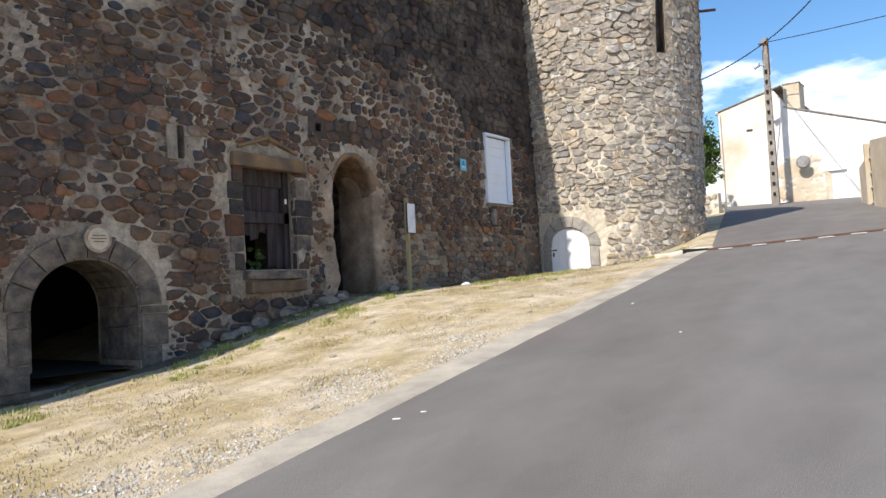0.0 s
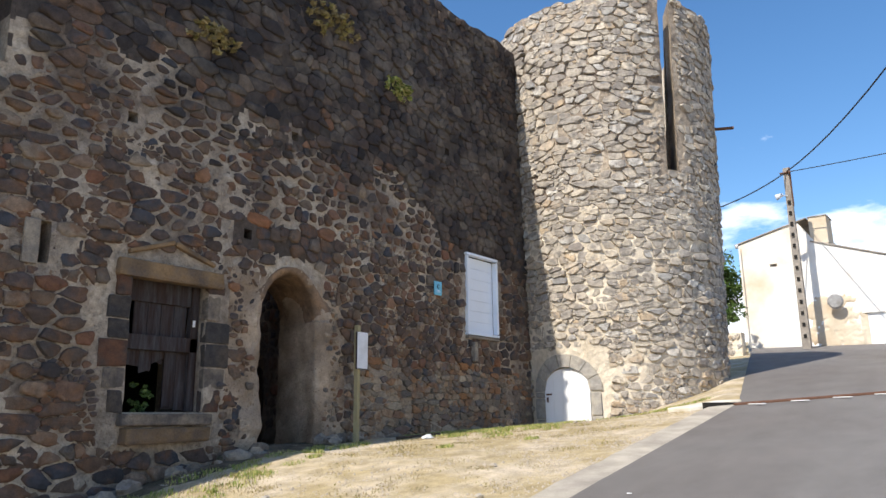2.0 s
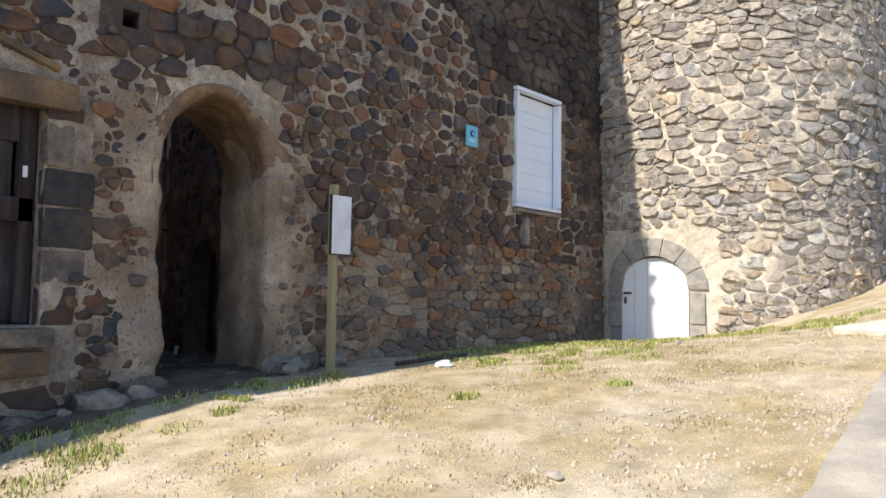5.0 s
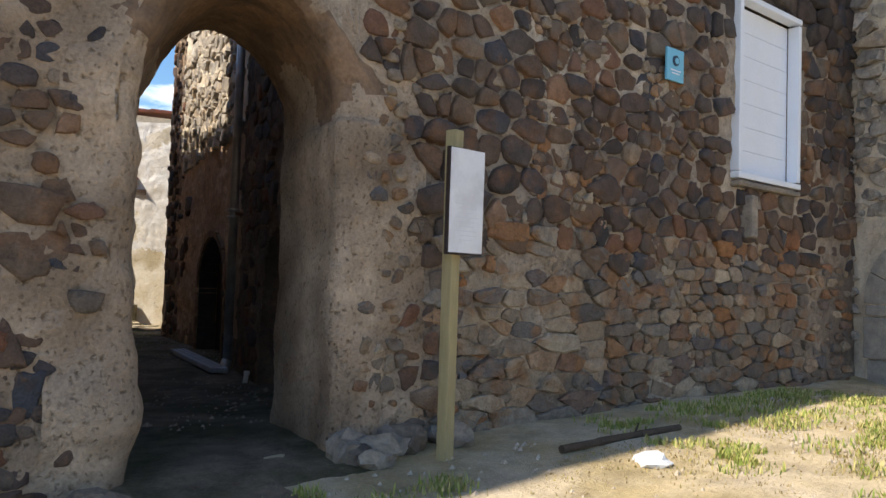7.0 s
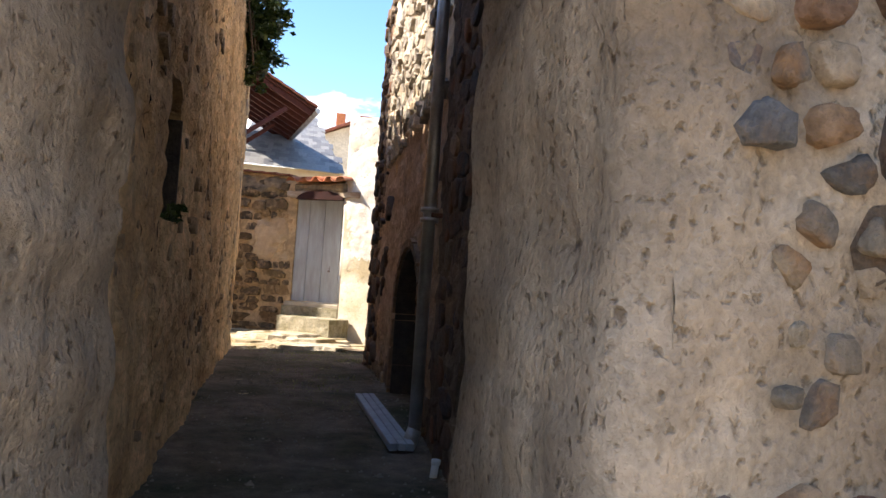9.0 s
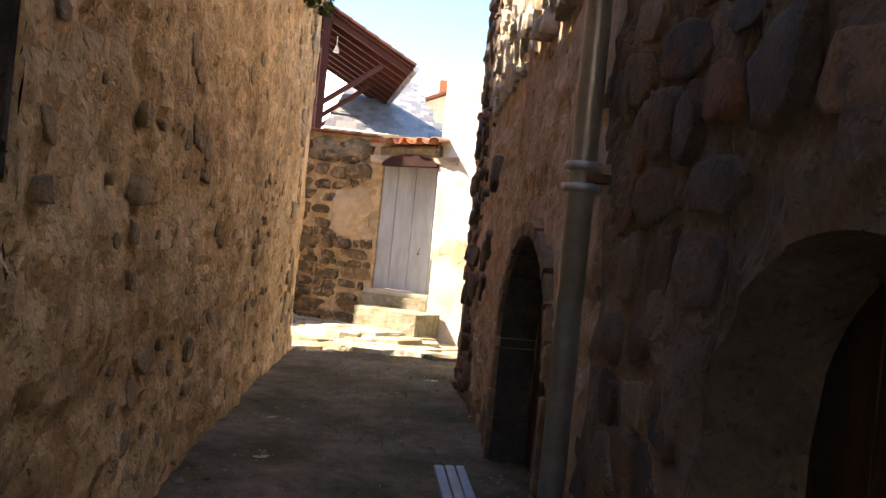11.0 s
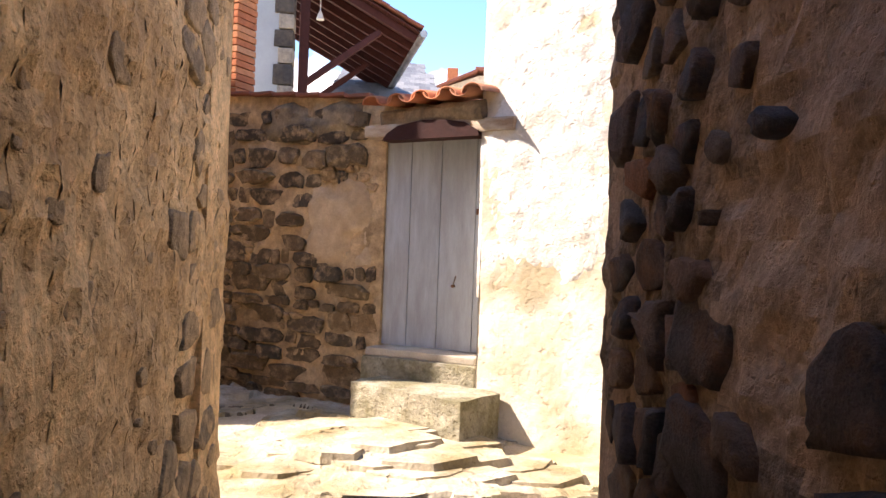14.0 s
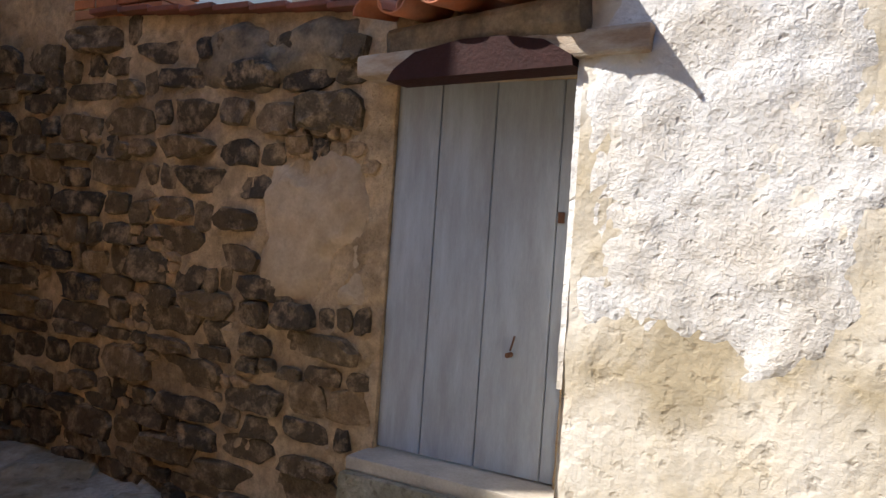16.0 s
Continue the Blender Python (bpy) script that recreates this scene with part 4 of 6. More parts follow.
# ---- lane: house with the arched door ----
LANE_R = Plane((10.88, 16.1), (9.63, 8.38))
R_DOOR = Hole(2.9, 4.33, 0.9, 2.0, 0.61, 2.2)
R_DOOR2 = Hole(5.85, 6.65, 0.9, 2.15, 0.45, 2.0)


def lane_foot(u):
    return 0.9


right_wall = masonry_face("wall_lane_house", LANE_R, 0, LANE_R.length, lane_foot, lambda u: 5.9, [R_DOOR, R_DOOR2], 0.55, M_plaster_grey, 0.045, 0.03, fine=0.022)
tagged(right_wall, "rough rendered stone house wall along the lane", "wall")
right_wall.data.materials.append(M_wall_dark)
right_wall.data.materials.append(M_mortar_pale)
right_wall.data.materials.append(M_corner)
for p in right_wall.data.polygons:
    run, ragged = (p.center - LANE_R.p).dot(LANE_R.u), 0.25 * noise.noise(p.center * 1.7) + 0.12 * noise.noise(p.center * 5)
    if run < 1.3 + 2.5 * ragged:
        p.material_index = 3
    elif run > 4.95 + ragged or p.center.z < 1.55 + ragged:
        p.material_index = 1
    elif p.center.z > 3.75 + ragged:
        # paler above the sun line: the sun patch's brightness is put into the colour
        p.material_index = 2
LANE_R2 = Plane((16.0, 15.3), (10.88, 16.1))
right_end = masonry_face("wall_lane_house_end", LANE_R2, 0, LANE_R2.length - 0.002, lane_foot, lambda u: 5.85, [], 0.5, M_plaster_grey, 0.4, 0.03)
tagged(right_end, "rough stone end wall of the lane house", "wall")

# ---- lane: rendered house opposite ----
LANE_L = Plane((8.08, 8.36), (9.27, 17.8))


def left_top(u):
    return lerp_table(u, [(0, 4.75), (3.2, 5.15), (5.3, 5.45), (7.8, 5.9), (9.5, 6.55)])


L_NICHE = Hole(1.95, 2.62, 2.56, 3.12, 0.2)
left_wall = masonry_face("wall_rendered_house", LANE_L, 0, LANE_L.length, lane_foot, left_top, [L_NICHE], 0.5, M_plaster, 0.045, 0.04, fine=0.024)
tagged(left_wall, "ochre roughcast house wall along the lane", "wall")
LANE_L2 = Plane((9.27, 17.8), (3.0, 18.4))
left_end = masonry_face("wall_rendered_house_end", LANE_L2, 0.002, LANE_L2.length, lane_foot, lambda u: 6.5, [], 0.5, M_plaster, 0.4, 0.04)
tagged(left_end, "ochre roughcast end wall of the rendered house", "wall")

# ---- yard ----
YARD = Plane((6.41, 23.075), (12.0, 19.024))
Y_DOOR = Hole(5.0, 5.98, 1.5, 3.66)


def yard_top(u):
    return 4.06 - 0.07 * (u - 4.8) if u > 2.6 else 4.5


yard_wall = masonry_face("wall_yard", YARD, -1.5, 6.02, lane_foot, yard_top, [Y_DOOR], 0.4, M_yard_mortar, 0.05, 0.014, fine=0.016)
tagged(yard_wall, "shaded yard wall of brown rubble courses", "wall")
def yard_bare(u, z):
    """Where plaster covers the stones."""
    return ((u - 4.62) / 0.44) ** 2 + ((z - 2.86) / 0.40) ** 2 < 1


yard_stones = list(rubble(41, 0.6, 4.98, 1.0, 4.0, 0.15, 0.33, lambda u, z: 1.0 if yard_bare(u, z) else 0.0 + 0.2 * noise.noise((u * 1.3, z * 1.3, 3)), lane_foot, yard_top, [Y_DOOR], coursed=True))
lay_stones(YARD, yard_stones, yard_wall, lambda s: (s[0] - 3.5) ** 2 + (s[1] - 2.6) ** 2, M_yard, M_yard_far, 0.05, 43, smooth=False)
yard_chips = list(rubble(44, 0.6, 4.98, 1.0, 3.6, 0.075, 0.15, lambda u, z: 1.0 if yard_bare(u, z) or noise.noise((u * 1.7, z * 1.7, 31)) < 0.3 else 0.15, lane_foot, yard_top, [Y_DOOR], flat=1.6))
lay_stones(YARD, yard_chips, yard_wall, lambda s: s[0], M_embed, M_embed_far, 0.03, 45, 0)
WHITE = Plane((11.16, 19.24), (14.36, 16.84))


def white_top(u):
    return 4.7 + 0.5 * min(u, 3) + 0.05 * noise.noise((u * 2, 0, 3))


white_wall = masonry_face("wall_white", WHITE, 0, WHITE.length, lane_foot, white_top, [], 0.55, M_white_wall, 0.045, 0.014, fine=0.004)
tagged(white_wall, "sunlit white limewashed roughcast wall", "wall")


plaster_skin("plaster_patch", WHITE, -0.03, 1.15, 2.3, 5.1, M_white_patch, white_wall, 0.014, 0.009, 0.007, 12, "rough white trowelled plaster")

# unseen walls added to keep the sun off the yard wall and door
SIDE = Plane((7.2, 20.05), (7.2, 22.45))
SIDE2 = Plane((3.5, 20.3), (7.2, 20.05))
# top falls away so that sun still reaches the brick pier
side_wall = masonry_face("wall_side_house", SIDE, 0.002, SIDE.length, lane_foot, lambda u: lerp_table(u, [(0, 7.9), (0.45, 7.6), (0.95, 6.8), (1.3, 6.0), (3, 5.8)]), [], 0.4, M_plaster, 0.5, 0.03)
tagged(side_wall, "unseen plain wall added to shade the yard wall and door", "wall")
side_wall2 = masonry_face("wall_side_house_front", SIDE2, 0, SIDE2.length, lane_foot, lambda u: 8.2, [], 0.4, M_plaster, 0.5, 0.03)
tagged(side_wall2, "unseen plain front wall added to shade the yard", "wall")


def slab(name, corners, thick, mat, label):
    """A roof or floor slab over four corners."""
    vs = [tuple(c) for c in corners] + [(c[0], c[1], c[2] - thick) for c in corners]
    return tagged(raw(name, vs, [(0, 1, 2, 3), (7, 6, 5, 4), (0, 4, 5, 1), (1, 5, 6, 2), (2, 6, 7, 3), (3, 7, 4, 0)], mat), label, "roof", kind="structure")


eaves_roof = slab("roof_rendered_house", [(8.1, 8.4, 4.72), (9.2, 17.75, 5.92), (3.0, 18.3, 5.9), (2.2, 8.4, 5.0)], 0.08, M_tile_far, "plain tiled roof of the rendered house")
slab("roof_lane_house", [(9.7, 8.4, 5.9), (15.0, 8.4, 6.2), (16.0, 15.3, 6.2), (10.92, 16.0, 5.88)], 0.08, M_tile_far, "plain tiled roof of the lane house")

# ---- castle front: openings and fittings ----
voussoirs(WALL, LOW_ARCH, 0.27, 8, M_arch, castle, 0.035, seed=3)
# dark lining added to put the low arch reveal's shade into its colour
arch_lining(WALL, LOW_ARCH, 0.9, 0.03, M_arch, castle, 7)
for side, u in ((-1, U + 6.22), (1, U + 7.2)):
    rng = random.Random(8 + side)
    z = 1.72
    while z < 3.24:
        h, w = rng.uniform(0.22, 0.36), rng.uniform(0.16, 0.34)
        h = min(h, 3.26 - z)
        bm = bmesh.new()
        box(bm, WALL.seat(u + side * w / 2, z + h / 2, -0.045), w, 0.13, h - 0.012, 0.02, 0.018)
        part("quoin", bm, rng.choice((M_dress, M_red_stone, M_arch, M_arch, M_red_stone)), castle)
        z += h
bm = bmesh.new()
box(bm, WALL.seat(U + 6.71, 3.36, -0.02), 1.36, 0.18, 0.20, 0.03, 0.02)
for v in bm.verts:
    v.co.z -= 0.05 * ((v.co.x - 6.71) / 0.68) ** 2
part("lintel", bm, M_ochre_stone, castle, "curved ochre and grey stone lintel")
for a, b in (((6.15, 3.50), (6.68, 3.68)), ((6.68, 3.68), (7.28, 3.48))):
    bm = bmesh.new()
    m = Matrix.Translation(WALL.at(U + (a[0] + b[0]) / 2, (a[1] + b[1]) / 2, 0.02)) @ Matrix.Rotation(-math.atan2(b[1] - a[1], b[0] - a[0]), 4, "Y")
    box(bm, m, 0.58, 0.07, 0.05, 0.015, 0.012)
    part("gable_moulding", bm, M_ochre_stone, castle, "flaking ochre relieving moulding")
bm = bmesh.new()
box(bm, WALL.seat(U + 6.72, 1.66, 0.0), 1.12, 0.26, 0.13, 0.025, 0.02)
part("window_sill", bm, M_arch, castle)
bm = bmesh.new()
box(bm, WALL.seat(U + 6.72, 1.49, 0.03), 1.06, 0.24, 0.16, 0.03, 0.035)
part("ledge_stone", bm, M_ochre_stone, castle, "cracked ochre ledge stone")

# plain rooms added behind the openings, near-black to put their shade into the colour
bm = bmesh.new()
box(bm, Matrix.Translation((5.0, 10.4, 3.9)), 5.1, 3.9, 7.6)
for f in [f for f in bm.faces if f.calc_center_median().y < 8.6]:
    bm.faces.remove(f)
tagged(part("wall_cellar", bm, M_void), "plain cellar walls, near-black for the shade behind the openings", "wall", kind="structure")
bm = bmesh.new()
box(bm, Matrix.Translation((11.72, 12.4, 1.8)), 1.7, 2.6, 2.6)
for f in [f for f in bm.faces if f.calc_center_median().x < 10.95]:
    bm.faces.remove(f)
tagged(raw("floor_cellar", [tuple(CF.at(u, 0.58, d)) for u, d in ((0, 0), (2.9, 0), (2.9, -4), (0, -4))], [(0, 1, 2, 3)], M_void), "cellar floor, near-black for the shade inside", "floor", kind="structure")
tagged(part("wall_storeroom", bm, M_void), "unseen storeroom walls behind the lane door, near-black for shade", "wall", kind="structure")

shutter = thing("barn_shutter", "broken weathered wooden barn shutter in the castle window", "shutter")
def on_wall(name, u, z, d, w, t, h, mat, parent, bevel=0.006, surf=WALL, label="", jitter=0.0):
    bm = bmesh.new()
    box(bm, surf.seat(u, z, d), w, t, h, bevel, jitter)
    return part(name, bm, mat, parent, label)


on_wall("head_board", U + 6.71, 3.12, -0.20, 0.97, 0.05, 0.27, M_old_wood, shutter)
on_wall("transom", U + 6.71, 2.52, -0.18, 0.97, 0.07, 0.17, M_old_wood, shutter)
on_wall("post", U + 7.14, 2.5, -0.19, 0.10, 0.09, 1.5, M_old_wood, shutter)
on_wall("post", U + 6.26, 2.5, -0.22, 0.08, 0.06, 1.5, M_old_wood, shutter)
for i in range(4):
    on_wall("board", U + 6.47 + 0.17 * i, 2.80, -0.225, 0.165, 0.028, 0.40, M_old_wood, shutter)
rng = random.Random(3)
for i in range(5):
    top, low_z = 2.44, (2.28, 2.20, 2.31, 1.80, 1.79)[i]
    bm = bmesh.new()
    u = U + 6.42 + 0.155 * i
    box(bm, WALL.seat(u, (top + low_z) / 2, -0.225 - 0.01 * rng.random()), 0.15, 0.026, top - low_z, 0.004)
    for v in bm.verts:
        if v.co.z < (top + low_z) / 2:
            v.co.z += rng.uniform(-0.035, 0.05)
    part("broken_board", bm, M_old_wood, shutter)
on_wall("latch", U + 7.12, 2.78, -0.13, 0.03, 0.02, 0.08, M_white_paint, shutter, label="white metal latch")

# white shuttered window
blind = thing("window_1", "white horizontally boarded shutter in a white frame", "window")
blind["kind"] = "structure"
for z in (3.10, 4.55):
    on_wall("window_frame", U + 13.03, z, 0.015, 1.0, 0.10, 0.045, M_blue_white, blind)
for u in (12.56, 13.50):
    on_wall("window_frame", U + u, 3.825, 0.012, 0.05, 0.10, 1.375, M_blue_white, blind)
for i in range(7):
    z = 3.235 + i * 0.1965
    on_wall("slat", U + 13.03, z, -0.06, 0.90, 0.03, 0.1945, M_blue_white, blind, 0.004)
on_wall("window_sill", U + 13.03, 3.035, 0.0, 1.0, 0.14, 0.045, M_dress_pale, blind, 0.02, jitter=0.01)
on_wall("corbel_stone", U + 12.72, 2.78, 0.03, 0.10, 0.14, 0.34, M_dress_pale, castle, 0.02, jitter=0.015)

# blue plaque
plaque = thing("blue_plaque", "small pale blue square plaque screwed to the wall", "sign")
on_wall("plate", U + 11.665, 3.785, 0.06, 0.20, 0.02, 0.235, M_blue, plaque, 0.004)
bm = bmesh.new()
bmesh.ops.create_cone(bm, cap_ends=True, segments=20, radius1=0.038, radius2=0.038, depth=0.006, matrix=WALL.seat(U + 11.665, 3.815, 0.073) @ Matrix.Rotation(radians(90), 4, "X"))
part("emblem", bm, M_ink, plaque, "dark round emblem")
bm = bmesh.new()
bmesh.ops.create_cone(bm, cap_ends=True, segments=16, radius1=0.022, radius2=0.022, depth=0.008, matrix=WALL.seat(U + 11.672, 3.815, 0.074) @ Matrix.Rotation(radians(90), 4, "X"))
part("emblem_centre", bm, M_blue, plaque)
for i in range(2):
    on_wall("text_line", U + 11.665, 3.745 - 0.022 * i, 0.072, 0.12 - 0.03 * i, 0.003, 0.009, M_blue_white, plaque, 0)

# round plaque over the low arch
disc = thing("round_plaque", "round cream enamel plaque over the low arch", "sign")
m = WALL.seat(U + 4.04, 2.13, 0.075) @ Matrix.Rotation(radians(90), 4, "X")
bm = bmesh.new()
bmesh.ops.create_cone(bm, cap_ends=True, segments=32, radius1=0.165, radius2=0.155, depth=0.05, matrix=m)
part("rim", bm, M_lintel, disc, "ochre rim")
bm = bmesh.new()
bmesh.ops.create_cone(bm, cap_ends=True, segments=32, radius1=0.128, radius2=0.128, depth=0.012, matrix=WALL.seat(U + 4.04, 2.13, 0.104) @ Matrix.Rotation(radians(90), 4, "X"))
part("face", bm, M_mortar_pale, disc)
for i, w in enumerate((0.15, 0.19, 0.13)):
    on_wall("text_line", U + 4.04, 2.165 - 0.035 * i, 0.112, w, 0.004, 0.012, M_ochre_stone, disc, 0)

# notice on a post
notice = thing("notice_post", "weathered white notice board on a pale square timber post", "sign post")
gz = ground_z(9.42, 7.04)
bm = bmesh.new()
box(bm, Matrix.Translation((9.435, 7.045, (gz - 0.1 + 2.93) / 2)) @ Matrix.Rotation(radians(12), 4, "Z"), 0.064, 0.064, 2.93 - gz + 0.1, 0.008, 0.004)
part("post", bm, M_post, notice)
NP = Plane((9.345, 6.975), (9.57, 6.99))
on_wall("backing_board", 0.112, 2.572, 0.0, 0.232, 0.022, 0.52, M_old_wood, notice, 0.003, NP, "brown backing board")
bm = bmesh.new()
box(bm, NP.seat(0.115, 2.575, 0.0145), 0.222, 0.004, 0.505, 0.0)
bmesh.ops.subdivide_edges(bm, edges=bm.edges, cuts=5, use_grid_fill=True)
for v in bm.verts:
    v.co += NP.n * (0.004 * noise.noise(v.co * 11))
part("sheet", bm, M_paper, notice, "rain-stained white paper sheet")
for i in range(9):
    on_wall("text_line", 0.11 + 0.01 * (i % 2), 2.56 - 0.022 * i, 0.0185, 0.15 - 0.03 * ((i * 7) % 3), 0.001, 0.004, M_grey_ink, notice, 0, NP)
for u, z in ((0.03, 2.80), (0.20, 2.80), (0.03, 2.34), (0.20, 2.34)):
    on_wall("pin", u, z, 0.021, 0.005, 0.004, 0.005, M_grey_ink, notice, 0, NP)

# white arched door of the tower
voussoirs(TOWER, Hole(T_DOOR.u0, T_DOOR.u1, 1.34, T_DOOR.spring, T_DOOR.rise, 2.3), 0.24, 7, M_gate_edge, tower, 0.03, seed=6)
t_door = thing("door_1", "white painted arched plank door in the tower foot", "door")
t_door["kind"] = "structure"
TD = Plane(TOWER.at(2.93, 2.0)[:2], TOWER.at(3.90, 2.0)[:2])
for i in range(5):
    a, b = TD.length * i / 5, TD.length * (i + 1) / 5
    bm = bmesh.new()
    outline = [(a + 0.002, 1.38), (b - 0.002, 1.38)] + [(a + 0.002 + (b - a - 0.004) * k / 4, 2.085 + 0.44 * max(0.0, 1 - abs(2 * (a + (b - a) * k / 4) / TD.length - 1) ** 2.3) ** (1 / 2.3)) for k in range(4, -1, -1)]
    f = bm.faces.new([bm.verts.new(TD.at(u, z, 0.03)) for u, z in outline])
    ex = bmesh.ops.extrude_face_region(bm, geom=[f])
    for v in ex["geom"]:
        if isinstance(v, bmesh.types.BMVert):
            v.co -= TD.n * 0.04
    part("board", bm, M_white_paint, t_door)
on_wall("hinge", 0.09, 2.05, 0.038, 0.12, 0.02, 0.03, M_rust, t_door, 0.003, TD, "rusty iron hinge")
on_wall("lock", 0.06, 1.95, 0.04, 0.03, 0.025, 0.09, M_rust, t_door, 0.003, TD)
on_wall("threshold", 0.5 * TD.length, 1.355, 0.05, 1.0, 0.16, 0.07, M_concrete, t_door, 0.01, TD)
spout = thing("tower_spout", "rusty iron spout standing out of the tower", "pipe")
bm = bmesh.new()
p = TOWER.at(turn_u(292), 7.75, -0.1)
rod(bm, p, p + Vector((0.18, -0.5, -0.02)), 0.035, 10)
part("pipe", bm, M_rust, spout)

# loose stones at the wall foot
def loose_stone(x, y, s, flat, mat, label, seed):
    rng = random.Random(seed)
    bm = bmesh.new()
    bmesh.ops.create_icosphere(bm, subdivisions=2, radius=1.0)
    off = Vector((seed * 1.7, seed, 0))
    for v in bm.verts:
        v.co *= 1 + 0.5 * noise.noise(v.co * 1.6 + off) + 0.18 * noise.noise(v.co * 4.1 + off)
        v.co = Vector((v.co.x * s, v.co.y * s * 0.75, v.co.z * s * flat))
    spin = Matrix.Rotation(rng.uniform(0, 6), 4, "Z")
    bm.transform(Matrix.Translation((x, y, ground_z(x, y) + s * flat * 0.45)) @ spin)
    ob = part("loose_stone", bm, mat)
    return tagged(ob, label, "stone", "loose stones by the wall")


rng = random.Random(17)
for i in range(9):
    loose_stone(rng.uniform(9.0, 9.75), rng.uniform(7.12, 7.36), rng.uniform(0.05, 0.15), 0.6, rng.choice((M_dress_pale, M_arch, M_dress_pale)), "grey broken stone at the gate foot", i)
for i in range(22):
    x = rng.uniform(5.4, 8.0)
    loose_stone(x, rng.uniform(7.05, 7.36), rng.uniform(0.05, 0.16), 0.6, rng.choice((M_dress_pale, M_arch, M_dress_pale)), "grey broken stone along the wall foot", 40 + i)
loose_stone(10.11, 6.34, 0.10, 0.4, M_sheet, "flat white stone lying on the dry earth", 90)
loose_stone(14.40, 5.85, 0.10, 0.5, M_dress, "dark stone beside the white tower door", 91)
for x, y in ((7.0, 3.3), (8.1, 3.9), (3.3, 3.0), (12.3, 5.2), (6.4, 5.2), (4.9, 4.4)):
    loose_stone(x, y, 0.045, 0.5, M_concrete, "small pale stone on the dry earth", int(x * 100))

# made-up stick that draws a narrow dark shadow on the ground
branch = thing("shadow_stick", "thin dark stick standing in for a narrow shadow on the earth", "branch")
bm = bmesh.new()
ends = [(9.93, 6.74), (10.2, 6.73), (10.5, 6.70), (10.8, 6.66)]
for (ax, ay), (bx, by) in zip(ends, ends[1:]):
    rod(bm, (ax, ay, ground_z(ax, ay) + 0.022), (bx, by, ground_z(bx, by) + 0.022), 0.022, 8, 0.018)
part("stick", bm, M_bark, branch)
bm = bmesh.new()
rod(bm, (10.45, 6.70, ground_z(10.45, 6.7) + 0.02), (10.62, 6.80, ground_z(10.62, 6.8) + 0.05), 0.009, 6, 0.004)
part("twig", bm, M_bark, branch)

# grass and weeds
def blades(name, label, spots, mat, seed, tall, wide, count):
    rng = random.Random(seed)
    verts, faces = [], []
    for x, y, r in spots:
        for _ in range(count):
            a, d = rng.uniform(0, 6.283), r * math.sqrt(rng.random())
            px, py = x + d * math.cos(a), y + d * math.sin(a)
            h, lean, w = tall * rng.uniform(0.4, 1.2), rng.uniform(0.1, 0.7), wide * rng.uniform(0.6, 1.3)
            b = rng.uniform(0, 6.283)
            dx, dy = math.cos(b), math.sin(b)
            z = ground_z(px, py) - 0.005
            k = len(verts)
            verts += [(px - dy * w, py + dx * w, z), (px + dy * w, py - dx * w, z),
                      (px + dx * lean * h * 0.4 - dy * w * 0.7, py + dy * lean * h * 0.4 + dx * w * 0.7, z + h * 0.6),
                      (px + dx * lean * h * 0.4 + dy * w * 0.7, py + dy * lean * h * 0.4 - dx * w * 0.7, z + h * 0.6),
                      (px + dx * lean * h, py + dy * lean * h, z + h * 0.95)]
            faces += [(k, k + 1, k + 3, k + 2), (k + 2, k + 3, k + 4)]
    return tagged(raw(name, verts, faces, mat), label, "grass", kind="stuff")


rng = random.Random(23)
green = [(9.1, 5.25, 0.12), (9.1, 5.25, 0.08), (9.15, 6.67, 0.14), (9.15, 6.67, 0.1), (10.7, 5.6, 0.14), (11.2, 5.0, 0.16), (12.5, 5.45, 0.2), (12.5, 5.45, 0.14), (7.9, 6.2, 0.1), (10.0, 4.6, 0.1)]
for _ in range(120):
    x = rng.uniform(10.2, 14.4)
    green.append((x, rng.uniform(5.2, 7.25) if x < 13.4 else rng.uniform(3.9, 5.6), rng.uniform(0.05, 0.2)))
for _ in range(60):
    x = rng.uniform(1.5, 9.0)
    green.append((x, 6.0 + 0.12 * x * 0.4 + rng.uniform(-0.5, 0.6), rng.uniform(0.05, 0.22)))
blades("grass_tufts", "short green and yellow grass tufts on dry earth", green, M_grass, 5, 0.048, 0.005, 95)
dry = [(rng.uniform(-2, 14), 0, rng.uniform(0.1, 0.4)) for _ in range(420)]
dry = [(x, edge_y(x) + 0.3 + (6.6 - edge_y(x)) * rng.random() ** 0.8, r) for x, _, r in dry]
blades("dry_grass", "flattened dry straw grass over the sandy strip", dry, M_straw, 6, 0.022, 0.004, 90)
verts, faces = [], []
for _ in range(9000):
    x = rng.uniform(-2.5, 13.5)
    y = edge_y(x) + 0.15 + rng.random() ** 2.2 * (6.9 - edge_y(x))
    s = rng.uniform(0.006, 0.022) * (1.6 if rng.random() < 0.06 else 1)
    z, a = ground_z(x, y), rng.uniform(0, 6)
    k = len(verts)
    for q in range(4):
        verts.append((x + s * math.cos(a + q * 1.57), y + s * math.sin(a + q * 1.57) * 0.8, z - 0.004))
    verts.append((x + s * 0.2, y, z + s * 0.7))
    faces += [(k, k + 1, k + 4), (k + 1, k + 2, k + 4), (k + 2, k + 3, k + 4), (k + 3, k, k + 4)]
tagged(raw("gravel", verts, faces, M_gravel), "pale grit scattered over the sandy strip", "gravel", kind="stuff")

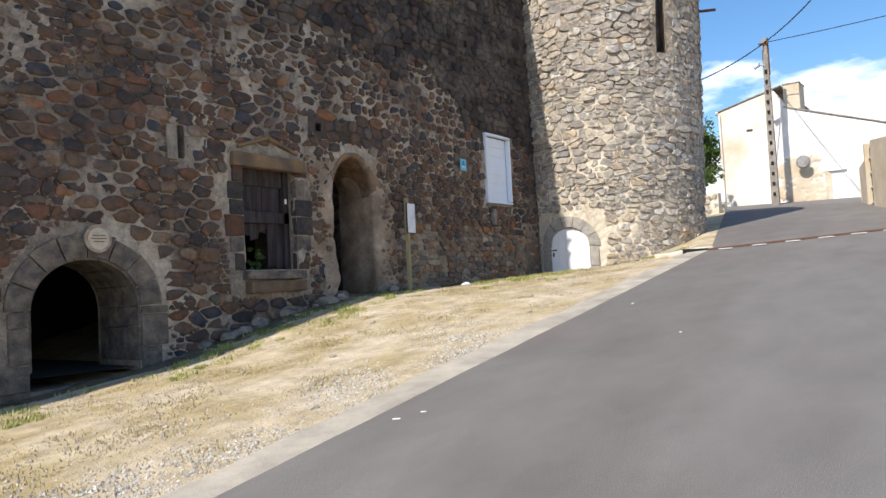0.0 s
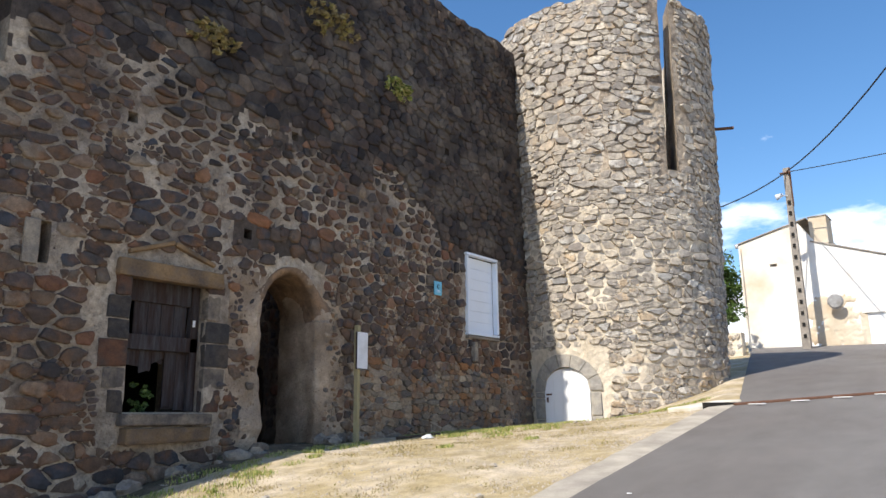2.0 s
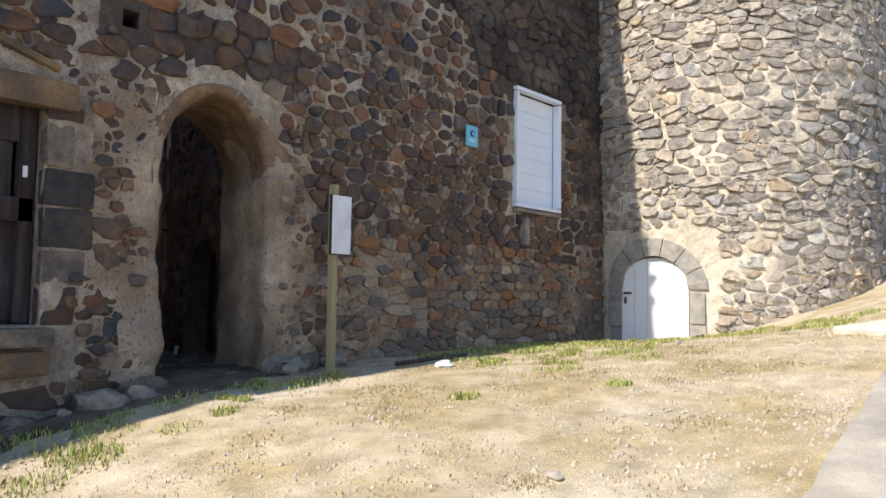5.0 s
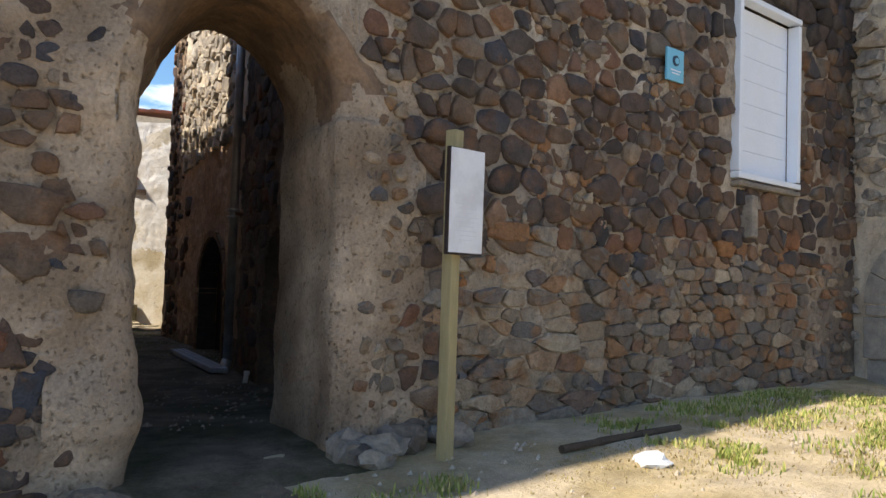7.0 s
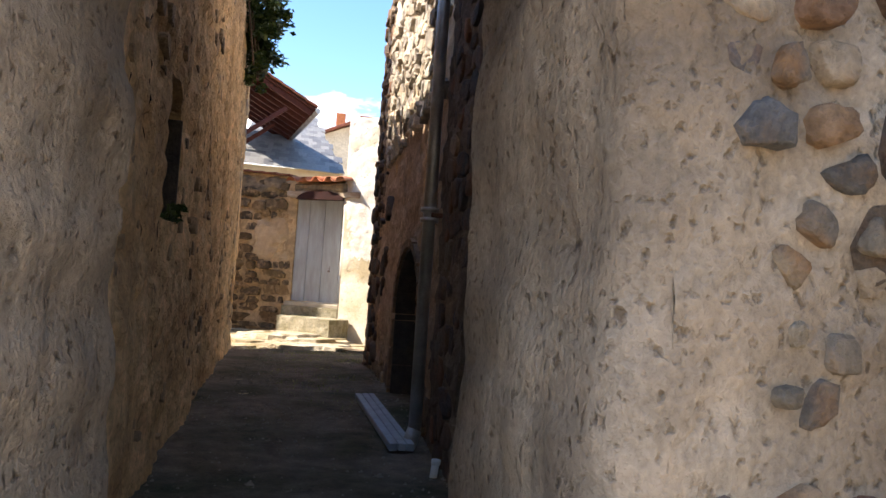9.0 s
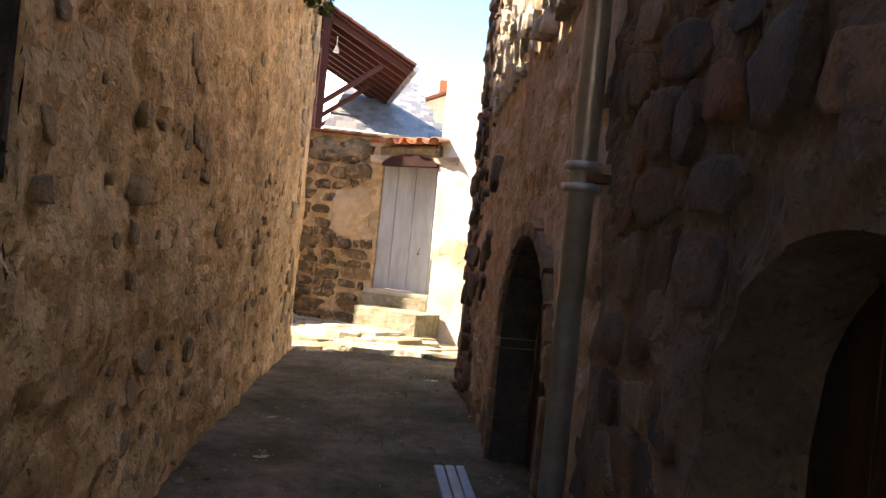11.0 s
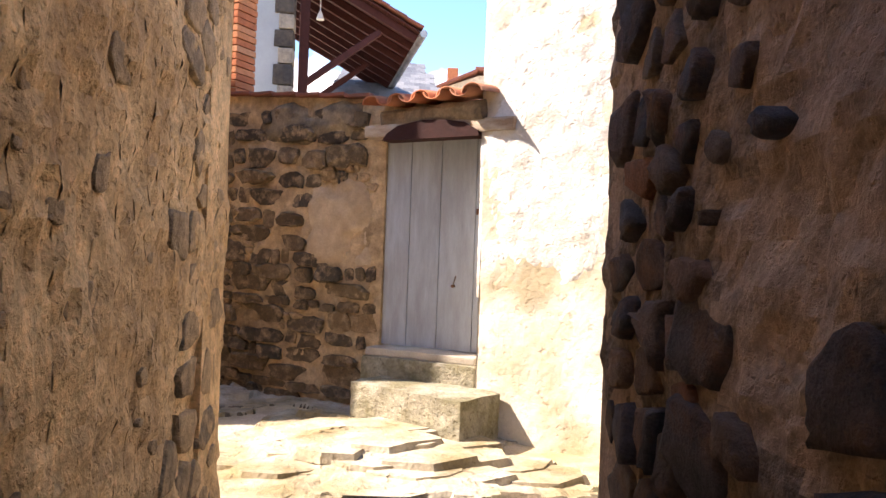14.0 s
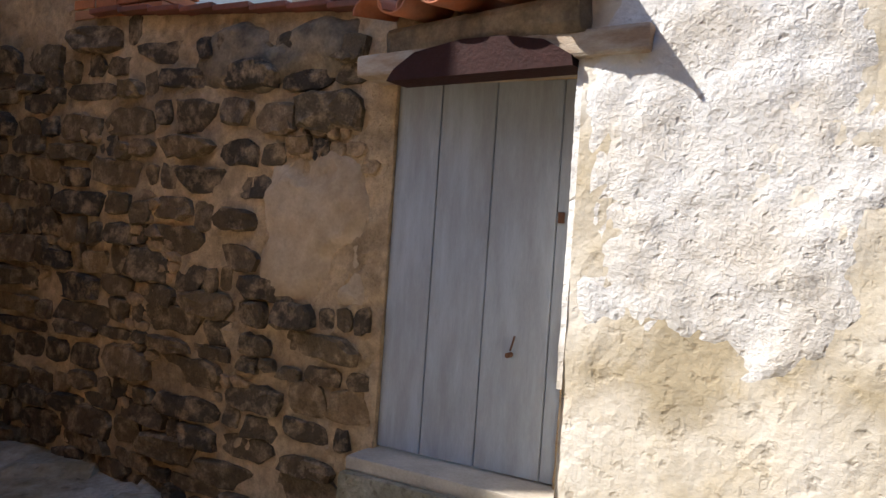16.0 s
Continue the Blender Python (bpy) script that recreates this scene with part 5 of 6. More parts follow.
verts, faces = [], []
for _ in range(7000):
    x = rng.uniform(-3.0, 6.5)
    y = edge_y(x) + 0.10 + abs(rng.gauss(0, 0.55)) + 0.35 * noise.noise((x * 1.1, 2.0, 0))
    if y < edge_y(x) + 0.06:
        continue
    s = rng.uniform(0.008, 0.022)
    z, a = ground_z(x, y), rng.uniform(0, 6)
    k = len(verts)
    for q in range(4):
        verts.append((x + s * math.cos(a + q * 1.57) * rng.uniform(0.7, 1.2), y + s * math.sin(a + q * 1.57) * 0.8, z - 0.004))
    verts.append((x + s * rng.uniform(-0.3, 0.3), y, z + s * 0.6))
    faces += [(k, k + 1, k + 4), (k + 1, k + 2, k + 4), (k + 2, k + 3, k + 4), (k + 3, k, k + 4)]
tagged(raw("road_gravel", verts, faces, M_grey_gravel), "loose grey gravel along the road edge", "gravel", kind="stuff")

# drain across the road, with its concrete head
drain = thing("road_drain", "narrow rusty drain channel across the road with white marks", "drain")
a, b = Vector((12.75, 2.95, 0)), Vector((16.6, -1.2, 0))
for i in range(8):
    p, q = a.lerp(b, i / 8), a.lerp(b, (i + 1) / 8)
    bm = bmesh.new()
    rod(bm, (p.x, p.y, road_z(p.x, p.y) + 0.03), (q.x, q.y, road_z(q.x, q.y) + 0.03), 0.035, 6)
    part("channel", bm, M_rust, drain)
for i in range(9):
    p = a.lerp(b, (i + 0.35) / 9)
    bm = bmesh.new()
    box(bm, Matrix.Translation((p.x - 0.1, p.y - 0.12, road_z(p.x, p.y) + 0.032)) @ Matrix.Rotation(radians(55), 4, "Z"), 0.32, 0.05, 0.012)
    part("mark", bm, M_white_paint, drain, "white painted mark")
slab = thing("drain_slab", "pale concrete slab at the head of the road drain", "slab")
bm = bmesh.new()
box(bm, Matrix.Translation((13.0, 3.45, ground_z(13.0, 3.45) + 0.005)) @ Matrix.Rotation(radians(-35), 4, "Z") @ Matrix.Rotation(radians(-7), 4, "Y"), 0.9, 0.55, 0.10, 0.02, 0.01)
part("slab_body", bm, M_white_wall, slab)
# near-black bar paints the shade in the slot
bm = bmesh.new()
box(bm, Matrix.Translation((12.78, 3.12, ground_z(12.78, 3.12) + 0.02)) @ Matrix.Rotation(radians(-40), 4, "Z"), 0.6, 0.06, 0.09)
part("slot", bm, M_void, slab)
for x, y, w in ((3.17, 2.1, 0.05), (3.35, 2.02, 0.035), (7.4, 2.2, 0.035), (6.0, 1.2, 0.025)):
    bm = bmesh.new()
    box(bm, Matrix.Translation((x, y, road_z(x, y) + 0.032)) @ Matrix.Rotation(radians(x * 40), 4, "Z"), w, w * 0.35, 0.006)
    tagged(part("paint_fleck", bm, M_white_paint), "small white paint fleck on the asphalt", "mark", "paint flecks")

# ---- up the road ----
house = thing("white_house", "white rendered house with tan plinth up the road", "house")
HX = 28.5
HF = Plane((HX, 6.95), (HX, -6.0))
def house_top(u):
    return 7.45 + 0.26 * u if u < 2.3 else max(4.9, 7.25 - 0.36 * (u - 2.3))


G_HOLE = Hole(3.5, 4.2, 3.0, 4.72)
V_HOLE = Hole(0.98, 1.2, 6.55, 6.65)
hw = masonry_face("wall", HF, 0, 12.9, lambda u: 2.6, house_top, [G_HOLE, V_HOLE], 0.35, M_house, 0.5, 0.01, house, kind="")
bm = bmesh.new()
for a, b in ((-0.12, 2.28), (2.32, 9.0)):
    pa, pb = HF.at(a, house_top(max(a, 0)) + 0.02, -3), HF.at(b, house_top(b) + 0.02, -3)
    m = Matrix.Translation((pa + pb) / 2) @ Matrix.Rotation(math.atan2((pb - pa).z, b - a), 4, "X").inverted()
    box(bm, m, 6.1, (pb - pa).length, 0.05, 0.02)
part("roof", bm, M_pole, house, "weathered brown tiled roof")
on_wall("chimney", 2.6, 7.6, -0.5, 0.55, 0.9, 0.95, M_tan, house, 0.03, HF)
on_wall("chimney_cap", 2.6, 8.09, -0.5, 0.6, 0.95, 0.05, M_pole, house, 0.02, HF)
on_wall("garage_door", 3.85, 3.9, -0.12, 0.72, 0.06, 1.64, M_white_paint, house, 0.01, HF)
plaster_skin("plinth", HF, 1.75, 3.7, 3.2, 5.55, M_tan, house, 0.01, 0.0, 0.03, 3, "tan bare render")
on_wall("gutter", -0.05, 7.42, 0.0, 0.1, 0.12, 0.12, M_zinc, house, 0.02, HF)
on_wall("downpipe", 0.05, 5.4, 0.06, 0.07, 0.07, 3.9, M_house, house, 0.02, HF)
bm = bmesh.new()
rod(bm, HF.at(2.9, 5.12, 0.35), HF.at(2.9, 5.12, 0.39), 0.24, 24, 0.19)
rod(bm, HF.at(2.9, 5.0, 0.0), HF.at(2.9, 5.1, 0.36), 0.025, 8)
part("satellite_dish", bm, M_zinc, house, "grey satellite dish")

pole = thing("utility_pole", "tall weathered concrete utility pole with rung holes", "utility pole")
pz = road_z(27, 4.8)
bm = bmesh.new()
box(bm, Matrix.Translation((27, 4.8, pz + 2.9)), 0.2, 0.26, 6.0, 0.02)
for v in bm.verts:
    k = 1 - 0.35 * (v.co.z - pz) / 6
    v.co.x, v.co.y = 27 + (v.co.x - 27) * k, 4.8 + (v.co.y - 4.8) * k
part("shaft", bm, M_pole, pole)
# near-black plates paint the shade of the rung holes
for i in range(13):
    bm = bmesh.new()
    box(bm, Matrix.Translation((26.89, 4.8 + 0.0 * i, pz + 0.4 + 0.36 * i)), 0.03, 0.09, 0.12, 0.01)
    part("rung_hole", bm, M_void, pole)
bm = bmesh.new()
rod(bm, (27, 4.72, pz + 4.6), (27, 4.72, pz + 5.9), 0.05, 8)
rod(bm, (26.9, 4.65, pz + 5.72), (26.9, 4.98, pz + 5.72), 0.03, 8)
part("crossarm", bm, M_rust, pole)
bm = bmesh.new()
rod(bm, (26.95, 4.84, pz + 4.95), (26.8, 4.98, pz + 4.97), 0.025, 8)
rod(bm, (26.8, 4.95, pz + 4.98), (26.75, 5.15, pz + 4.90), 0.06, 12, 0.10)
part("lamp", bm, M_sheet, pole, "small grey street lamp")


def sag(a, b, drop, n=14):
    a, b = Vector(a), Vector(b)
    return [a.lerp(b, i / n) - Vector((0, 0, drop * 4 * (i / n) * (1 - i / n))) for i in range(n + 1)]


top = (26.95, 4.8, pz + 5.75)
tagged(cable("overhead_cable", sag(top, (10.0, -4.2, 11.3), 1.05), 0.02, M_cable), "black overhead cable hanging from the pole", "cable", "overhead cables")
tagged(cable("overhead_cable", sag(top, (26.5, -9.0, 9.9), 0.25), 0.014, M_cable), "thin black overhead cable", "cable", "overhead cables")
tagged(cable("overhead_cable", sag(top, (19.4, 7.4, 6.4), 0.4), 0.02, M_cable), "black overhead cable hanging from the pole", "cable", "overhead cables")

# garden wall with a green gate, right of the road
GW = Plane((22.6, 1.38), (18.4, 0.0))
garden = masonry_face("wall_garden", GW, 0, 9.0, lambda u: 1.6, lambda u: 4.75 - 0.11 * u, [], 0.3, M_tan, 0.4, 0.02)
tagged(garden, "weathered tan rendered garden wall beside the road", "wall")
GR = Plane((24.9, 1.95), (22.62, 1.36))
garden2 = masonry_face("wall_garden_return", GR, 0, GR.length - 0.9, lambda u: 1.9, lambda u: 4.3 + 0.08 * u, [], 0.3, M_tan, 0.4, 0.02)
tagged(garden2, "tan rendered garden wall beyond the gate", "wall")
gate = thing("garden_gate", "dark green sheet metal garden gate", "gate")
on_wall("gate_leaf", GR.length - 0.45, 3.75, -0.1, 0.82, 0.05, 1.85, M_green, gate, 0.01, GR)
on_wall("gate_post", GR.length - 0.95, 3.8, -0.05, 0.16, 0.2, 2.0, M_tan, gate, 0.02, GR)
for i in range(4):
    on_wall("rail", GR.length - 0.45, 3.1 + 0.42 * i, -0.06, 0.8, 0.04, 0.05, M_sheet, gate, 0.005, GR)


def foliage(name, mat, parent, centre, radii, clumps, per, leaf, seed):
    """A crown of many small leaves in uneven clumps."""
    rng = random.Random(seed)
    verts, faces = [], []
    for _ in range(clumps):
        v = Vector((rng.gauss(0, 1), rng.gauss(0, 1), rng.gauss(0, 1))).normalized() * rng.uniform(0.35, 1.0)
        c = Vector((centre[0] + v.x * radii[0], centre[1] + v.y * radii[1], centre[2] + v.z * radii[2]))
        r = rng.uniform(0.16, 0.34) * min(radii)
        for _ in range(per):
            o = c + Vector((rng.gauss(0, 1), rng.gauss(0, 1), rng.gauss(0, 0.8))) * r * 0.6
            a, b = Vector((rng.gauss(0, 1), rng.gauss(0, 1), rng.gauss(0, 0.6))).normalized(), Vector((rng.gauss(0, 1), rng.gauss(0, 1), rng.gauss(0, 1))).normalized()
            s = leaf * rng.uniform(0.6, 1.3)
            k = len(verts)
            verts += [tuple(o - a * s), tuple(o + b * s * 0.5), tuple(o + a * s), tuple(o - b * s * 0.5)]
            faces.append((k, k + 1, k + 2, k + 3))
    return raw(name, verts, faces, mat, parent)


def tree(x, y, tall, crown, label, seed):
    t = thing("tree", label, "tree", "trees up the road")
    z = road_z(x, y) - 0.3
    rng = random.Random(seed)
    bm = bmesh.new()
    rod(bm, (x, y, z), (x + 0.1, y, z + tall * 0.55), 0.16, 10, 0.09)
    for i in range(6):
        a = i * 1.05 + rng.random()
        rod(bm, (x + 0.08, y, z + tall * (0.3 + 0.04 * i)), (x + math.cos(a) * crown[0] * 0.6, y + math.sin(a) * crown[1] * 0.6, z + tall * (0.6 + 0.05 * i)), 0.06, 6, 0.02)
    part("trunk", bm, M_bark, t)
    foliage("crown", M_leaf, t, (x, y, z + tall * 0.68), (crown[0], crown[1], tall * 0.36), 150, 60, 0.10, seed)
    return t


tree(31.5, 9.3, 4.0, (1.7, 1.7), "dense green tree behind the white house", 1)
tree(36, 12.5, 3.8, (2.0, 2.2), "dense green tree behind the white house", 2)
tree(42, 0.5, 4.6, (1.6, 1.6), "small green tree behind the garden wall", 3)
tree(44, -2.5, 4.2, (1.6, 1.6), "small green tree behind the garden wall", 4)
hedge = thing("hedge", "clipped green hedge behind the low stone wall", "hedge")
foliage("leaves", M_leaf, hedge, (27.5, 8.6, road_z(27.5, 6) + 1.2), (1.2, 2.2, 0.55), 160, 50, 0.07, 9)
LOWW = Plane((26.5, 12), (26.5, 6.6))
lw = masonry_face("wall_low_garden", LOWW, 0, LOWW.length, lambda u: 2.5, lambda u: 4.2, [], 0.4, M_mortar_pale, 0.3, 0.03)
tagged(lw, "low dry stone garden wall", "wall")
lay_stones(LOWW, list(rubble(71, 0, LOWW.length, 3.0, 4.2, 0.16, 0.28, lambda u, z: 0.08, lambda u: 2.5, lambda u: 4.2, [])), lw, lambda s: s[0], M_tower, M_tower_far, 0.04, 72, 60)

# ---- lane: fittings ----
voussoirs(LANE_R, R_DOOR, 0.075, 13, M_brown_arch, right_wall, 0.034, seed=12)
arch_lining(LANE_R, R_DOOR, 0.21, 0.03, M_dress, right_wall)
lane_door = thing("door_2", "dark oak plank door under a round stone arch", "door")
lane_door["kind"] = "structure"
for i in range(6):
    a, b = R_DOOR.u0 + 0.23 * i, R_DOOR.u0 + 0.23 * (i + 1)
    t = max(R_DOOR.top(a + 0.01), R_DOOR.top(b - 0.01))
    on_wall("board", (a + b) / 2, (1.1 + t) / 2, -0.24, 0.225, 0.04, t - 1.1, M_dark_wood, lane_door, 0.006, LANE_R)
on_wall("cover_strip", R_DOOR.u0 + 0.98, 1.75, -0.20, 0.07, 0.04, 1.1, M_dark_wood, lane_door, 0.008, LANE_R)
on_wall("handle", R_DOOR.u0 + 0.88, 1.95, -0.19, 0.03, 0.05, 0.12, M_rust, lane_door, 0.008, LANE_R, "iron handle")
side_door = thing("door_3", "dark plank door in the shaded lane wall", "door")
side_door["kind"] = "structure"
for i in range(4):
    a = R_DOOR2.u0 + 0.2 * i
    t = max(R_DOOR2.top(a + 0.02), R_DOOR2.top(a + 0.18), R_DOOR2.top(a + 0.1))
    on_wall("board", a + 0.1, (1.0 + t) / 2, -0.25, 0.195, 0.04, t - 1.0, M_dark_wood, side_door, 0.006, LANE_R)

pipe = thing("downpipe", "grey zinc downpipe with clamped joints on the lane wall", "pipe")
pu = 4.95
bm = bmesh.new()
rod(bm, LANE_R.at(pu, 1.32, 0.085), LANE_R.at(pu, 5.8, 0.085), 0.043, 20)
part("tube", bm, M_zinc, pipe, smooth=True)
for z in (2.78, 4.7):
    for dz in (-0.035, 0.035):
        bm = bmesh.new()
        rod(bm, LANE_R.at(pu, z + dz - 0.014, 0.085), LANE_R.at(pu, z + dz + 0.014, 0.085), 0.062, 20)
        part("collar", bm, M_zinc, pipe, smooth=True)
    bm = bmesh.new()
    box(bm, LANE_R.seat(pu + 0.02, z, 0.02), 0.05, 0.12, 0.03, 0.004)
    part("bracket", bm, M_rust, pipe)
bm = bmesh.new()
rod(bm, LANE_R.at(pu, 1.34, 0.085), LANE_R.at(pu + 0.03, 1.2, 0.14), 0.05, 16)
part("shoe", bm, M_zinc, pipe, smooth=True)
# made-up white tube that stands in for a sun glint by the wall
stub = thing("bright_spot_tube", "small white tube added for a bright glint at the lane wall foot", "pipe")
bm = bmesh.new()
rod(bm, (9.90, 10.54, ground_z(9.9, 10.54) - 0.02), (9.91, 10.53, ground_z(9.9, 10.54) + 0.10), 0.022, 14)
part("tube", bm, M_white_paint, stub, smooth=True)
bm = bmesh.new()
rod(bm, (9.91, 10.53, ground_z(9.9, 10.54) + 0.085), (9.911, 10.529, ground_z(9.9, 10.54) + 0.112), 0.027, 14)
part("rim", bm, M_white_paint, stub, smooth=True)
curb = thing("threshold_board", "weathered grey split boards lying along the lane wall", "board")
for k in range(3):
    bm = bmesh.new()
    a, b = Vector((10.17 - 0.06 * k, 13.0, 0)), Vector((9.93 - 0.06 * k, 11.05, 0))
    c = (a + b) / 2
    box(bm, Matrix.Translation((c.x, c.y, ground_z(c.x, c.y) + 0.045)) @ Matrix.Rotation(math.atan2((a - b).y, (a - b).x), 4, "Z"), 1.95, 0.052, 0.05, 0.008, 0.006)
    part("plank", bm, M_grey_wood, curb)

# rough quoins at the open corner of the lane house
rng = random.Random(51)
corner = list(rubble(52, 0.0, 1.45, 1.0, 5.8, 0.16, 0.26, lambda u, z: 0.27 + 0.5 * max(0, u - 0.5) + 0.3 * noise.noise((u * 2, z * 2, 5)), lane_foot, lambda u: 5.85, [R_DOOR], flat=1.3))
lay_stones(LANE_R, corner, right_wall, lambda s: s[1], M_stone, M_stone_far, 0.038, 53, 120)
boulders = list(rubble(67, 0.1, 2.3, 1.1, 3.9, 0.26, 0.36, lambda u, z: 1.0 if noise.noise((u * 1.4, z * 1.1, 14)) < 0.30 else 0.30, lane_foot, lambda u: 5.85, [R_DOOR], flat=1.1))
lay_stones(LANE_R, boulders, right_wall, lambda s: s[1], M_stone, M_stone_far, 0.05, 68, 60)
# pale stones, likewise brightened by colour where the sun patch falls
upper = list(rubble(54, 1.2, 4.9, 3.6, 5.85, 0.13, 0.22, lambda u, z: 0.4 if z < 3.9 else 0.14, lane_foot, lambda u: 5.85, [R_DOOR]))
lay_stones(LANE_R, upper, right_wall, lambda s: s[1], M_tower, M_tower_far, 0.045, 55, 60, smooth=False)
gate_side = list(rubble(60, 4.95, 7.75, 1.0, 5.85, 0.17, 0.28, lambda u, z: 0.22 + 0.3 * noise.noise((u * 1.5, z * 1.5, 9)), lane_foot, lambda u: 5.85, [R_DOOR2], flat=1.4))
lay_stones(LANE_R, gate_side, right_wall, lambda s: s[1], M_stone, M_stone_far, 0.018, 66, 60)
few = list(rubble(56, 1.4, 4.9, 1.1, 3.5, 0.20, 0.24, lambda u, z: 0.98 if noise.noise((u * 3, z * 3, 1)) < 0.40 else 0.4, lane_foot, lambda u: 3.5, [R_DOOR, R_DOOR2], lambda u, z, w, h: R_DOOR.u0 - 0.2 < u < R_DOOR.u1 + 0.2))
lay_stones(LANE_R, few, right_wall, lambda s: s[1], M_embed, M_embed_far, 0.006, 57, 80)
end_stones = list(rubble(58, 3.0, LANE_R2.length - 0.02, 1.0, 5.85, 0.16, 0.28, lambda u, z: 0.18, lane_foot, lambda u: 5.85, []))
lay_stones(LANE_R2, end_stones, right_end, lambda s: -s[0], M_stone, M_stone_far, 0.05, 59, 60)
few = list(rubble(61, 0.3, 8.4, 1.1, 6.2, 0.17, 0.22, lambda u, z: 0.99 if noise.noise((u * 2.3, z * 2.9, 21)) < 0.50 - 0.02 * max(0, u - 6) ** 2 else 0.42, lane_foot, left_top, [L_NICHE]))
lay_stones(LANE_L, few, left_wall, lambda s: (s[1] - 2.4) ** 2 - 0.2 * s[0], M_embed, M_embed_far, 0.006, 62, 200)
big = list(rubble(64, 8.35, LANE_L.length - 0.01, 1.1, 6.2, 0.22, 0.36, lambda u, z: 0.24 + 0.4 * noise.noise((u * 2, z * 1.4, 8)), lane_foot, left_top, [], flat=1.4))
lay_stones(LANE_L, big, left_wall, lambda s: s[1], M_embed, M_embed_far, 0.014, 65, 80)
# near-black box and side linings put the recess shade into the colour
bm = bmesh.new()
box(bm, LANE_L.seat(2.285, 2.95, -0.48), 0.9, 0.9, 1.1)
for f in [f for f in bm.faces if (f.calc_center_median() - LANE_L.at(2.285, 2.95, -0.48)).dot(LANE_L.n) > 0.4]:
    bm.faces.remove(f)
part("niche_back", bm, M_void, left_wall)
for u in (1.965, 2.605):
    on_wall("niche_jamb", u, 2.86, -0.24, 0.03, 0.46, 0.58, M_dress, left_wall, 0.006, LANE_L, "niche side, near-black for the recess shade")
niche_weed = thing("niche_weed", "small green weed rooted in the wall niche", "plant")
foliage("leaves", M_ivy, niche_weed, tuple(LANE_L.at(2.42, 2.62, -0.02)), (0.10, 0.10, 0.07), 10, 16, 0.03, 97)
ivy = thing("ivy", "dark green ivy hanging over the wall top", "ivy")
bm = bmesh.new()
for i in range(7):
    rod(bm, (8.85 + 0.05 * i, 15.3 + 0.2 * i, 6.4), (9.1 + 0.04 * i, 15.3 + 0.22 * i, 4.7 + 0.15 * (i % 3)), 0.012, 5)
part("stems", bm, M_bark, ivy)
foliage("leaves", M_ivy, ivy, (9.22, 16.0, 5.75), (0.30, 0.85, 1.25), 170, 46, 0.05, 63)

# ---- yard: door, steps, canopy ----
yard_door = thing("door_4", "grey-blue painted plank door in the yard wall", "door")
yard_door["kind"] = "structure"
for a, b in ((0.0, 0.257), (0.257, 0.56), (0.56, 0.90), (0.90, 0.99)):
    on_wall("board", 5 + (a + b) / 2, 2.725, -0.045, b - a - 0.007, 0.04, 1.87, M_grey_wood, yard_door, 0.005, YARD)
bm = bmesh.new()
rod(bm, YARD.at(5.72, 2.36, -0.03), YARD.at(5.72, 2.36, 0.02), 0.013, 10)
rod(bm, YARD.at(5.725, 2.38, 0.0), YARD.at(5.735, 2.45, -0.02), 0.005, 6)
part("knob", bm, M_rust, yard_door, "small dark iron knob")
on_wall("keyhole_plate", 5.925, 3.02, -0.02, 0.03, 0.012, 0.05, M_rust, yard_door, 0.002, YARD)
sill = thing("door_sill", "worn pale stone sill under the grey door", "sill")
on_wall("sill_stone", 5.5, 1.745, 0.03, 1.06, 0.34, 0.07, M_concrete, sill, 0.012, YARD, jitter=0.008)
on_wall("sill_base", 5.5, 1.56, 0.05, 1.10, 0.40, 0.30, M_step, sill, 0.02, YARD, jitter=0.02)
step = thing("stone_step", "rough block stone step before the grey door", "step")
S1 = Plane((10.172, 19.62), (10.925, 18.735))
bm = bmesh.new()
box(bm, S1.seat(S1.length / 2, 1.315, -0.25), S1.length, 0.52, 0.46, 0.0)
bmesh.ops.subdivide_edges(bm, edges=bm.edges, cuts=7, use_grid_fill=True)
for v in bm.verts:
    v.co += noise.noise_vector(v.co * 6) * 0.014 + noise.noise_vector(v.co * 17) * 0.007
part("step_block", bm, M_step, step)
lintel = thing("door_lintel", "bleached timber lintel over the grey door", "lintel")
LB = Plane(YARD.at(4.87, 0, 0.20)[:2], YARD.at(6.37, 0, 0.38)[:2])
bm = bmesh.new()
box(bm, LB.seat(LB.length / 2, 3.715, -0.17), LB.length, 0.34, 0.115, 0.02, 0.014)
part("beam", bm, M_lintel, lintel)
bm = bmesh.new()
outline = [(0.22, 3.625), (1.20, 3.625), (1.19, 3.67), (1.06, 3.745), (0.86, 3.78), (0.64, 3.785), (0.38, 3.75), (0.26, 3.68)]
f = bm.faces.new([bm.verts.new(LB.at(u, z, 0.016)) for u, z in outline])
ex = bmesh.ops.extrude_face_region(bm, geom=[f])
for v in ex["geom"]:
    if isinstance(v, bmesh.types.BMVert):
        v.co -= LB.n * 0.16
part("brow_board", bm, M_brow, lintel, "red brow board with its deep shadow in the colour")
CAN = Plane(YARD.at(4.92, 0, 0.22)[:2], YARD.at(6.17, 0, 0.52)[:2])
canopy = thing("tile_canopy", "small canopy of terracotta barrel tiles above the door", "canopy")
# bedding coloured dark for the shade the tiles should throw on it
bm = bmesh.new()
box(bm, CAN.seat(0.61, 3.85, -0.33), 1.16, 0.44, 0.17, 0.05, 0.03)
part("bedding", bm, M_lichen_shade, canopy, "mortar bedding, dark brown for the shade under the tiles")


